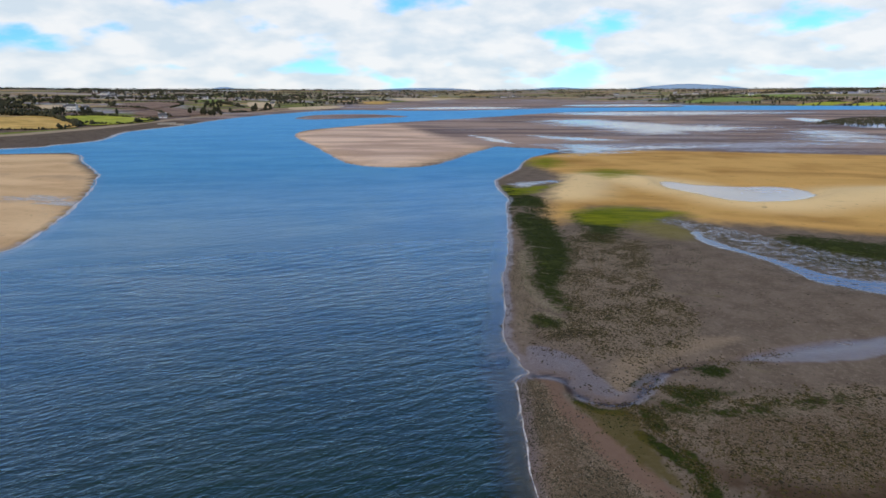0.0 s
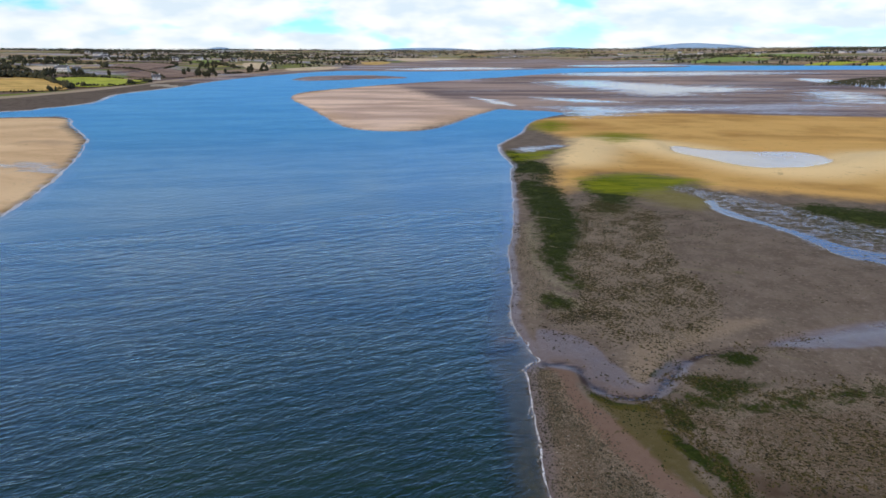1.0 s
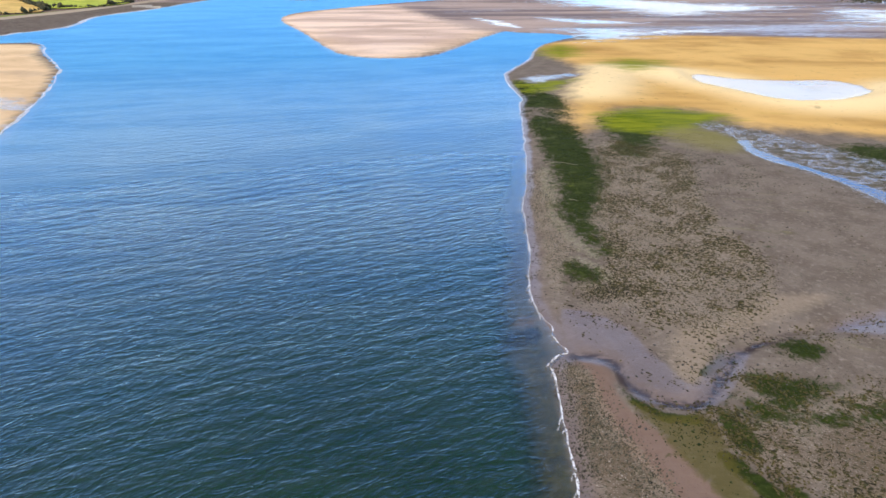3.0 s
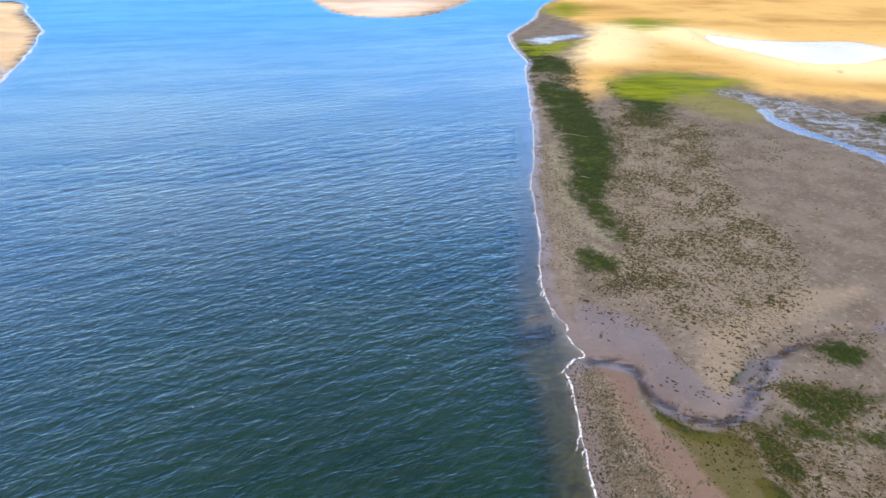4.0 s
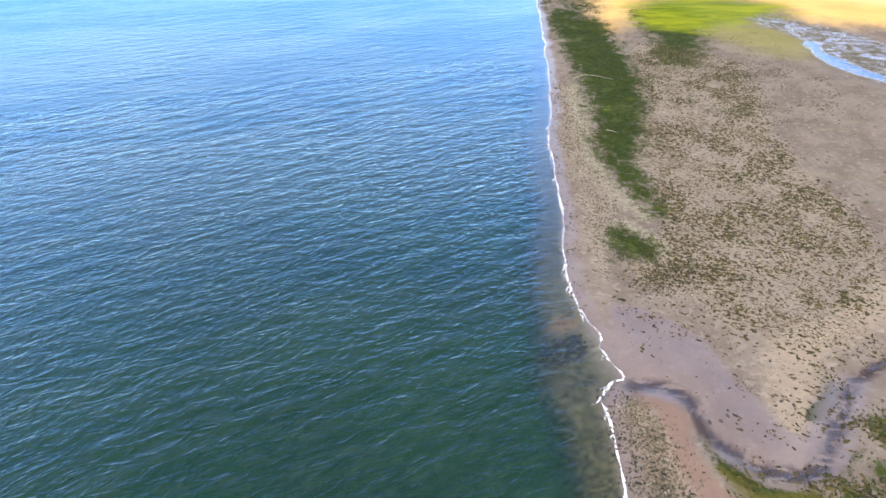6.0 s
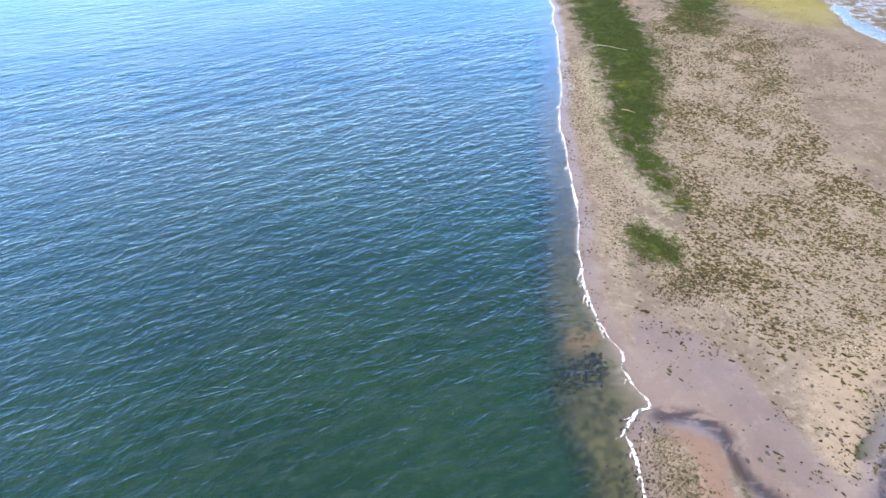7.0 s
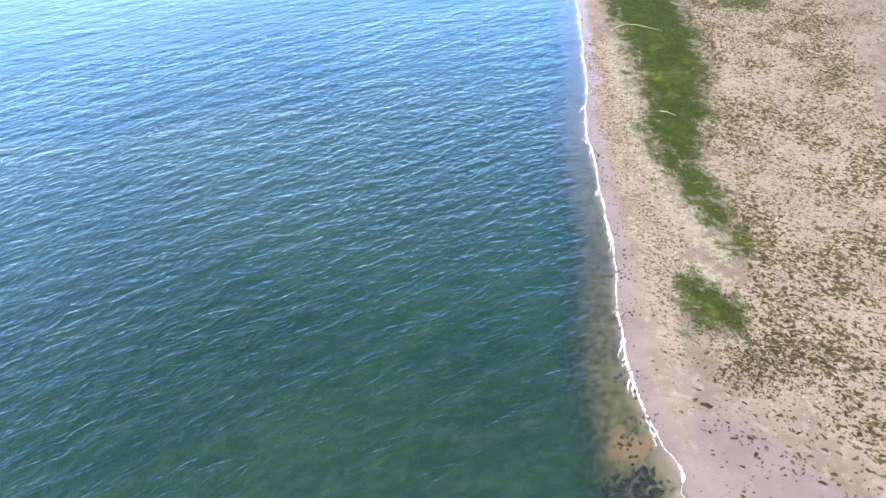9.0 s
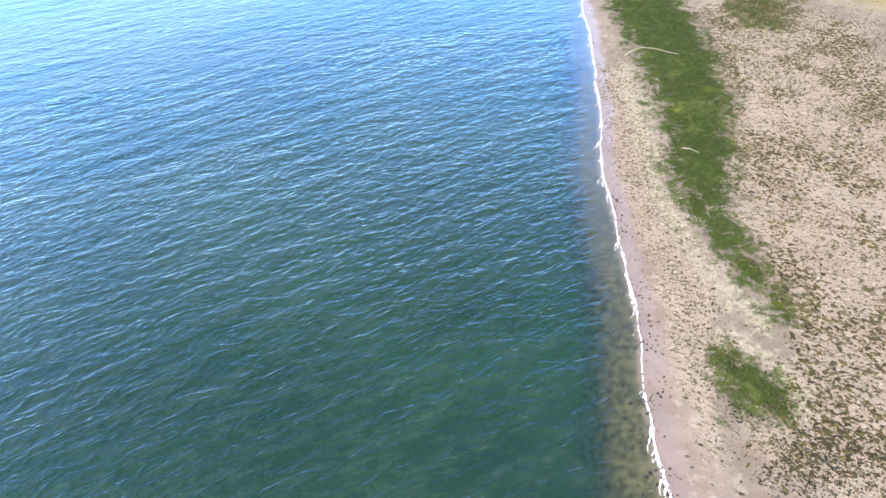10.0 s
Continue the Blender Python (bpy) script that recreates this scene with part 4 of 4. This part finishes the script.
foam(MAIN_LINE[(MAIN_LINE[:, 1] > 30) & (MAIN_LINE[:, 1] < 245)], 0.072, 0.1, 5, "thin white line of foam along the sandy water's edge", 0.8, (59, 67))
foam(SHORES[1][(SHORES[1][:, 0] > -200) & (SHORES[1][:, 1] > 70)], 0.42, 0.5, 6, "thin white foam along the edge of the sand spit")
foam(SHORES[3][(SHORES[3][:, 0] > -420) & (SHORES[3][:, 0] < -205) & (SHORES[3][:, 1] < 700)], 1.3, 2.0, 7, "white foam along the far muddy shore")


# ---------------------------------------------------------------- stones and driftwood
def standing(points):
    """The points with the ground's height."""
    p = np.array(points, float)
    return np.c_[p, ground_height(p[:, 0], p[:, 1])].tolist()


def part(name, bm, material, parent, label=""):
    me = bpy.data.meshes.new(name)
    bm.to_mesh(me)
    bm.free()
    me.materials.append(material)
    ob = new(name, me)
    ob.parent = parent
    return tagged(ob, label)


STONE = plain("dark_stone", (0.025, 0.023, 0.02), (0.085, 0.075, 0.06), 6.0, 0.55)
DRIFT = plain("bleached_wood", (0.20, 0.18, 0.12), (0.36, 0.33, 0.24), 5.0, 0.85)


def stone(size, seed):
    bm = bmesh.new()
    bmesh.ops.create_icosphere(bm, subdivisions=2, radius=0.5)
    for v in bm.verts:
        v.co *= 1 + 0.35 * noise.noise(v.co * 2.3 + Vector((seed * 7.3, 0, 0)))
        v.co.x *= size
        v.co.y *= size * (0.38 + 0.12 * seed)
        v.co.z = max(v.co.z * size * 0.55, -0.08 * size)
    return tagged(part("stone", bm, STONE, None), "dark weed-covered stone lying on the damp sand", "stone", "stones on the beach")


stones = [stone(0.20, 1), stone(0.26, 0), stone(0.32, 2), stone(0.15, 1)]
STONE_SPOTS = [(9.4, 84.1), (8.25, 72.0), (16.2, 62.1), (14.1, 65.6), (18.4, 62.5), (12.8, 57.9), (12.4, 86.4), (9.9, 88.5), (11.9, 52.0), (12.3, 51.8), (46, 92), (38, 96)]
STONE_FIELDS = [([(9.2, 92), (11.5, 96), (11, 78), (9.5, 70), (8, 70), (8.8, 80)], 0.10), ([(9.4, 68), (14, 66), (16, 60), (19.5, 62.5), (23, 64), (20, 56.5), (16.5, 55.5), (13, 56.5), (12.5, 60)], 0.32),
                ([(7.6, 45), (8, 57), (9, 58), (8.5, 46)], 0.12), ([(10, 112), (13, 124), (15, 122), (12, 108)], 0.2), ([(26, 56), (40, 60), (34, 64), (24, 60)], 0.12)]
for n, (shape, density) in enumerate(STONE_FIELDS):
    fx, fy = scatter(shape, density, 610 + n, 3.0, 0.1, 0.5)
    STONE_SPOTS = STONE_SPOTS + list(zip(fx.tolist(), fy.tolist()))
spot_rng = rng(620)
for n, (px, py, pz) in enumerate(standing(STONE_SPOTS)):
    place = pose(px, py, pz, 0, 0, float(spot_rng.uniform(0, 360)))
    if n < len(stones):
        stones[n].matrix_basis = place
    else:
        copy_thing(stones[n % 4 if n > 11 else 2], place)


def limb(name, path, thick, material, parent=None):
    """A tapered, crooked branch along a path."""
    bm = bmesh.new()
    rings = []
    for k, p in enumerate(path):
        w = thick * (1 - 0.75 * k / (len(path) - 1))
        ahead = (Vector(path[min(k + 1, len(path) - 1)]) - Vector(path[max(k - 1, 0)])).normalized()
        across = ahead.cross((0, 0, 1)).normalized() if abs(ahead.z) < 0.95 else Vector((1, 0, 0))
        over = across.cross(ahead)
        rings.append([bm.verts.new(Vector(p) + w * (math.cos(a) * across + math.sin(a) * over)) for a in (n * math.pi / 3 for n in range(6))])
    for a, b in zip(rings, rings[1:]):
        for n in range(6):
            bm.faces.new((a[n], a[(n + 1) % 6], b[(n + 1) % 6], b[n]))
    bm.faces.new(rings[0][::-1]), bm.faces.new(rings[-1])
    return part(name, bm, material, parent)


def on_sand(points, up):
    return [(px, py, pz + up) for px, py, pz in standing(points)]


for trail in ([(15.0, 114.6), (15.8, 115.4), (17.0, 116.0), (18.2, 115.6), (19.4, 114.6), (20.3, 114.0)], [(15.8, 98.2), (16.4, 98.0), (17.0, 97.3)]):
    tagged(limb("driftwood", on_sand(trail, 0.03), 0.05, DRIFT), "bleached driftwood branch lying in the green algae", "driftwood")


# ---------------------------------------------------------------- far country: fields, hedges, trees, houses
def field_material(name, dark, light):
    m = Mat(name)
    rows = m.noise(1.0, 4, 0.6, co=m.stretch(0.02, 0.12, 25))
    c = m.mix(m.step(m.math("ADD", m.math("MULTIPLY", rows, 0.5), m.math("MULTIPLY", m.noise(0.05, 5), 0.5)), 0.38, 0.62), dark, light)
    return m.done(m.principled(c, 0.9, m.bump(m.noise(0.8, 3), 0.5, 0.3), spec=0.2))


STUBBLE = field_material("stubble", (0.52, 0.33, 0.08), (0.78, 0.54, 0.16))
PASTURE = field_material("pasture", (0.30, 0.36, 0.03), (0.52, 0.55, 0.06))
PLOUGH = field_material("ploughed_earth", (0.19, 0.125, 0.09), (0.33, 0.23, 0.16))
STRAW = field_material("straw", (0.58, 0.45, 0.26), (0.80, 0.66, 0.44))
MEADOW = field_material("meadow", (0.16, 0.23, 0.04), (0.30, 0.38, 0.07))


def drape(points, material, label):
    """A field: rings from its middle to its edge, laid on the land."""
    edge = curve(points, True, 14)
    mid = edge.mean(0)
    rings = [mid + (edge - mid) * k / 7 for k in range(1, 8)]
    v = np.concatenate([mid[None]] + rings)
    v = np.c_[v, ground_height(v[:, 0], v[:, 1]) + 0.7]
    n = len(edge)
    k = np.arange(n)
    j = (k + 1) % n
    tris = [np.stack([k * 0, k + 1, j + 1], 1)]
    for ring in range(6):
        a, b = 1 + ring * n, 1 + (ring + 1) * n
        tris += [np.stack([a + k, b + k, b + j], 1), np.stack([a + k, b + j, a + j], 1)]
    return tagged(heap("field", [(v, np.concatenate(tris))], material), label, "field", kind="structure")


FIELDS = [
    ([(-419, 585), (-418, 615), (-387, 607), (-311, 522), (-309, 489), (-334, 462), (-390, 470), (-480, 520)], STUBBLE, "golden stubble field above the shore"),
    ([(-391, 622), (-375, 667), (-306, 648), (-298, 578), (-316, 533)], PASTURE, "bright yellow-green pasture by the shore"),
    ([(-479, 883), (-529, 1117), (-456, 1071), (-410, 858)], PLOUGH, "brown ploughed field on the rise"),
    ([(-544, 798), (-539, 859), (-491, 814), (-500, 759)], STRAW, "pale cut field between hedges"),
    ([(-502, 1214), (-479, 1336), (-420, 1153)], MEADOW, "green meadow on the hillside"),
    ([(-368, 725), (-406, 913), (-315, 814), (-320, 720)], PLOUGH, "purple-brown ploughed slope behind the cottage"),
    ([(-389, 1233), (-349, 1264), (-296, 1057), (-320, 1025)], STRAW, "pale straw field by the water"),
    ([(-270, 1098), (-207, 1270), (-200, 1080), (-243, 1020)], STRAW, "pale straw field on the point"),
    ([(-212, 1657), (-150, 1770), (-150, 1500), (-184, 1486)], STUBBLE, "tan stubble strip near the flats"),
    ([(-169, 2176), (60, 2500), (0, 2250), (-100, 1950)], STRAW, "straw-coloured fields beyond the flats"),
    ([(588, 1512), (728, 1679), (759, 1470), (620, 1441)], MEADOW, "green field sloping to the flats"),
    ([(740, 1300), (848, 1374), (901, 1359), (800, 1290)], PASTURE, "light green field among hedges"),
    ([(850, 1290), (917, 1338), (1040, 1325), (1080, 1260), (900, 1262)], PASTURE, "light green pasture above the mud"),
    ([(725, 1707), (782, 1664), (860, 1501), (920, 1620), (820, 1760)], MEADOW, "green hill field with hedges"),
]
for outline, material, label in FIELDS:
    drape(outline, material, label)

OCTA = np.array([(1, 0, 0), (-1, 0, 0), (0, 1, 0), (0, -1, 0), (0, 0, 1), (0, 0, -1)], float)
OCTA_FACES = np.array([(0, 2, 4), (2, 1, 4), (1, 3, 4), (3, 0, 4), (2, 0, 5), (1, 2, 5), (3, 1, 5), (0, 3, 5)])


def tufts(x, y, z, size, seed):
    """Leafy lumps: many small crooked eight-sided clumps."""
    r, n = rng(seed), len(x)
    v = OCTA[None] * (size[:, None, None] * r.uniform(0.55, 1.25, (n, 6, 1))) + r.normal(0, 0.12, (n, 6, 3)) * size[:, None, None]
    return (v + np.stack([x, y, z], -1)[:, None]).reshape(-1, 3), (OCTA_FACES[None] + 6 * np.arange(n)[:, None, None]).reshape(-1, 3)


LEAF = island_material("leaves", (0.040, 0.044, 0.030), (0.095, 0.092, 0.050), 0.8, 0.2)
BARK = plain("bark", (0.05, 0.04, 0.03), (0.13, 0.10, 0.07), 3.0, 0.9)


def hedge(points, tall, seed):
    line = curve(points, False, 3)
    gap = np.r_[0, np.cumsum(np.hypot(*np.diff(line, axis=0).T))]
    r = rng(seed)
    n = int(gap[-1] * 1.1)
    at = np.sort(r.uniform(0, gap[-1], n))
    x, y = (np.interp(at, gap, line[:, k]) + r.normal(0, 0.8, n) for k in (0, 1))
    rise = np.clip(0.7 + 0.7 * wobble(at, at * 0, 25, seed), 0.25, 1.6)
    z = ground_height(x, y) + tall * rise * r.uniform(0.1, 0.75, n)
    return tagged(heap("hedge", [tufts(x, y, z, tall * 0.5 * rise * r.uniform(0.7, 1.2, n), seed)], LEAF), "dark overgrown hedge along a field's edge", "hedge", "hedges of the farmland")


HEDGES = [[(-480, 522), (-390, 470), (-334, 460), (-309, 487)], [(-309, 487), (-311, 522), (-318, 534), (-298, 576)], [(-311, 522), (-345, 560), (-389, 610), (-418, 620)],
          [(-391, 626), (-375, 672), (-340, 664), (-304, 652)], [(-298, 576), (-304, 650)], [(-418, 620), (-470, 640), (-560, 640)], [(-418, 680), (-520, 720), (-620, 720)],
          [(-375, 675), (-460, 730), (-500, 755)], [(-500, 757), (-545, 797), (-600, 830)], [(-479, 880), (-410, 855), (-320, 720)], [(-529, 1120), (-456, 1075), (-405, 915)],
          [(-600, 960), (-540, 1000), (-480, 890)], [(-700, 1050), (-560, 1120), (-529, 1120)], [(-315, 816), (-290, 900), (-280, 1000)], [(-502, 1214), (-420, 1153), (-330, 1020)],
          [(588, 1440), (680, 1380), (740, 1296), (900, 1258), (1090, 1250)], [(588, 1515), (728, 1682), (800, 1770)], [(762, 1468), (850, 1376), (905, 1360), (1040, 1328)],
          [(728, 1680), (780, 1600), (862, 1500), (960, 1480)], [(840, 1290), (915, 1340)]]
for n, row in enumerate(HEDGES):
    hedge(row, 3.2 + (n % 3) * 0.8, 700 + n)


def tree(seed):
    r = rng(seed)
    base = new("tree")
    limb("trunk", [(0, 0, -0.5), (0.1, 0.05, 1.5), (0.0, 0.2, 3.2), (0.15, 0.1, 5.0)], 0.32, BARK, base)
    for n in range(4):
        a = n * 1.6 + r.uniform(0, 1)
        limb("branch", [(0.1, 0.1, 2.2 + 0.4 * n), (1.1 * math.cos(a), 1.1 * math.sin(a), 3.6 + 0.4 * n), (2.1 * math.cos(a), 2.1 * math.sin(a), 4.6 + 0.4 * n)], 0.13, BARK, base)
    n = 70
    a, h, out = r.uniform(0, 6.28, n), r.random(n), np.sqrt(r.random(n))
    wide = 2.9 * np.sin(math.pi * np.clip(0.12 + 0.86 * h, 0, 1)) * (0.7 + 0.3 * np.sin(3 * a + seed))
    crown = heap("crown", [tufts(out * wide * np.cos(a), out * wide * np.sin(a), 2.2 + 5.2 * h, r.uniform(0.5, 1.0, n), seed)], LEAF, base)
    tagged(crown, "dark green leafy crown")
    return tagged(base, "dark broad-leaved tree on the farmland", "tree", "trees of the farmland")


trees = [tree(1), tree(2), tree(3)]
tree_rng = rng(800)
TREE_ROWS = [([(-292, 770), (-318, 800), (-300, 880), (-285, 960)], 30), ([(-470, 650), (-560, 700), (-640, 700)], 16), ([(-420, 690), (-380, 690), (-340, 690)], 10),
             ([(-560, 850), (-640, 900), (-700, 900)], 16), ([(-340, 940), (-380, 1000), (-420, 1130)], 16), ([(-280, 1010), (-300, 1080), (-330, 1010)], 10),
             ([(575, 1420), (700, 1350), (900, 1250), (1100, 1235)], 30), ([(900, 1420), (1000, 1380), (1200, 1350)], 16)]
spots = []
for row, count in TREE_ROWS:
    line = curve(row, False, 2)
    for n in range(count):
        p = line[int(tree_rng.integers(len(line)))] + tree_rng.normal(0, 9, 2)
        spots.append((float(p[0]), float(p[1])))
for n, (px, py, pz) in enumerate(standing(spots)):
    place = pose(px, py, pz, 0, 0, float(tree_rng.uniform(0, 360)))
    if n < 3:
        trees[n].matrix_basis = place
    else:
        copy_thing(trees[n % 3], place)


def woods():
    r = rng(820)
    n = 30000
    y = 620 + 3600 * r.random(n) ** 1.5
    x = r.uniform(-0.95, 0.95, n) * y
    u = signed(x, y, UPLAND_LINE)
    keep = (u > 25) & (wobble(x, y * 0.8, 150, 821, 3) + 0.6 * wobble(x, y * 2.5, 60, 822, 1) > 0.20)
    for outline, _, _ in FIELDS:
        keep &= near_signed(x, y, curve(outline, True, 14), 20) < -4
    x, y = x[keep], y[keep]
    k = len(x)
    bits, land = [], ground_height(x, y)
    for n in range(4):
        bits.append(tufts(x + r.normal(0, 2.2, k), y + r.normal(0, 2.2, k), land + r.uniform(1.2, 5.2, k), r.uniform(1.3, 2.6, k), 830 + n))
    return tagged(heap("woodland", bits, LEAF), "scattered dark copses and hedgerow trees on the hills", "woods", kind="stuff")


woods()

# bushes on the dark marsh bank
bank_rng = rng(850)
bx, by = scatter(BANK, 0.10, 851, 25, 0.35, 8)
tagged(heap("marsh_scrub", [tufts(bx, by, ground_height(bx, by) + 0.3, bank_rng.uniform(0.35, 1.0, len(bx)), 852)], LEAF), "low dark scrub on the marsh bank", "scrub", kind="stuff")

LIMEWASH = plain("limewash", (0.70, 0.69, 0.66), (0.84, 0.83, 0.80), 1.2, 0.85)
SLATE = plain("slate", (0.07, 0.075, 0.085), (0.15, 0.155, 0.17), 1.5, 0.6)
PANE = plain("window_glass", (0.03, 0.035, 0.04), (0.06, 0.065, 0.07), 2.0, 0.15, 0.0, 0.6)
PAINT = plain("door_paint", (0.12, 0.05, 0.03), (0.20, 0.08, 0.05), 2.0, 0.5)
MASONRY = plain("quay_stone", (0.32, 0.29, 0.24), (0.52, 0.48, 0.40), 0.8, 0.9)


def box(x0, y0, z0, x1, y1, z1, bm=None):
    bm = bm or bmesh.new()
    made = bmesh.ops.create_cube(bm, size=1)
    for v in made["verts"]:
        v.co = Vector((x0 + (v.co.x + 0.5) * (x1 - x0), y0 + (v.co.y + 0.5) * (y1 - y0), z0 + (v.co.z + 0.5) * (z1 - z0)))
    return bm


def prism(w, d, z, rise, over, thick):
    """A pitched roof with its overhang and thickness."""
    bm = bmesh.new()
    for side in (-1, 1):
        quad = [(-w / 2 - over, 0, z + rise), (w / 2 + over, 0, z + rise), (w / 2 + over, side * (d / 2 + over), z - over * rise / (d / 2)), (-w / 2 - over, side * (d / 2 + over), z - over * rise / (d / 2))]
        lower, upper = ([bm.verts.new((x, y, zz + k)) for x, y, zz in quad] for k in (0.02, thick))
        bm.faces.new(lower), bm.faces.new(upper)
        for n in range(4):
            bm.faces.new((lower[n], lower[(n + 1) % 4], upper[(n + 1) % 4], upper[n]))
    bmesh.ops.recalc_face_normals(bm, faces=bm.faces)
    return bm


def house(w, d, h, bays, name, label, chimneys=2):
    base = new(name)
    bm = box(-w / 2, -d / 2, -1.5, w / 2, d / 2, h)
    rise = d * 0.42
    for side in (-1, 1):
        a, b, c = (bm.verts.new(p) for p in ((side * w / 2, -d / 2, h), (side * w / 2, d / 2, h), (side * w / 2, 0, h + rise)))
        bm.faces.new((a, b, c))
    part("wall", bm, LIMEWASH, base)
    part("roof", prism(w, d, h, rise, 0.35, 0.22), SLATE, base, "grey slate roof")
    for n in range(chimneys):
        x = (-1, 1)[n] * (w / 2 - 0.6)
        part("chimney", box(x - 0.45, -0.4, h + rise - 0.9, x + 0.45, 0.4, h + rise + 1.1), LIMEWASH, base)
    for n in range(bays):
        x = -w / 2 + (n + 0.5) * w / bays
        if n == bays // 2:
            part("door", box(x - 0.5, -d / 2 - 0.05, 0, x + 0.5, -d / 2 + 0.1, 2.05), PAINT, base)
        else:
            part("window", box(x - 0.5, -d / 2 - 0.04, 0.9, x + 0.5, -d / 2 + 0.1, 2.1), PANE, base)
    return tagged(base, label, "house", "houses of the far shore")


cottage = house(8.5, 5.5, 2.7, 5, "cottage", "white limewashed cottage with a slate roof above the shore")
farmhouse = house(11, 6.5, 4.3, 5, "farmhouse", "white two-storey farmhouse among trees on the hill")
barn = house(19, 7.5, 3.2, 7, "barn", "long pale farm shed on the hillside", 0)
HOUSES = [(cottage, -317, 693, 20), (farmhouse, -466, 773, 10), (barn, -679, 1243, 5), (barn, -700, 1310, 8), (farmhouse, -640, 1367, 0), (farmhouse, -544, 1281, 15), (barn, -522, 1345, -10),
          (farmhouse, -432, 1301, 20), (farmhouse, 897, 2396, 0), (barn, 921, 2258, 10), (farmhouse, 1064, 1691, -10), (farmhouse, 829, 1668, 5), (farmhouse, -236, 2588, 0), (barn, -34, 2535, 0),
          (barn, 252, 2619, 10), (cottage, -478, 782, -15), (cottage, -452, 778, 30), (farmhouse, 1180, 1750, 0), (barn, -820, 1500, 0), (farmhouse, -760, 1420, 15), (farmhouse, -250, 1800, 0), (cottage, -330, 1190, 5),
          (farmhouse, 300, 2640, 0), (barn, 700, 2500, 0), (cottage, 1300, 1800, 0), (farmhouse, -900, 1600, 10)]
placed = set()
for (ob, _, _, turn), (px, py, pz) in zip(HOUSES, standing([h[1:3] for h in HOUSES])):
    place = pose(px, py, pz + 0.2, 0, 0, turn)
    if ob.name in placed:
        copy_thing(ob, place)
    else:
        ob.matrix_basis = place
        placed.add(ob.name)

for px, py, w, d, h, turn in ((-262, 579, 16, 5, 1.8, 25), (-249, 572, 12, 4, 1.2, 15)):
    quay = part("stone_quay", box(-w / 2, -d / 2, -2, w / 2, d / 2, h), MASONRY, None)
    bev = quay.modifiers.new("worn_edge", "BEVEL")
    bev.width, bev.segments = 0.25, 2
    quay.matrix_basis = pose(px, py, 0.3, 0, 0, turn)
    tagged(quay, "pale stone quay wall at the water's edge", "quay")


# ---------------------------------------------------------------- horizon hills, their haze painted in blue
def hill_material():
    m = Mat("hazed_hill")
    # distance haze is put into the base colour
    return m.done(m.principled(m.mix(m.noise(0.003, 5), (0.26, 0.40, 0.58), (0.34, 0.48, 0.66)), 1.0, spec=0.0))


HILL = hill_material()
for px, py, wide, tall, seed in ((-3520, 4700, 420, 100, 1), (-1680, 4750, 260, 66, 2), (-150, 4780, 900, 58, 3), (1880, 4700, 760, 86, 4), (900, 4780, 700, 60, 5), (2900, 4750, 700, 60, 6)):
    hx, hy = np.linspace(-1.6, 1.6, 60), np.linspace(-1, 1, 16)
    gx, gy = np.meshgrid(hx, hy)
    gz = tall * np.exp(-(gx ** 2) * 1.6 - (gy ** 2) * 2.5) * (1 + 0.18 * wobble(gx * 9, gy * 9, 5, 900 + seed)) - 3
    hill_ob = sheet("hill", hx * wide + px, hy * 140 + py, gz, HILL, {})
    tagged(hill_ob, "low hill far off on the horizon, haze painted as blue", "hill", kind="structure")
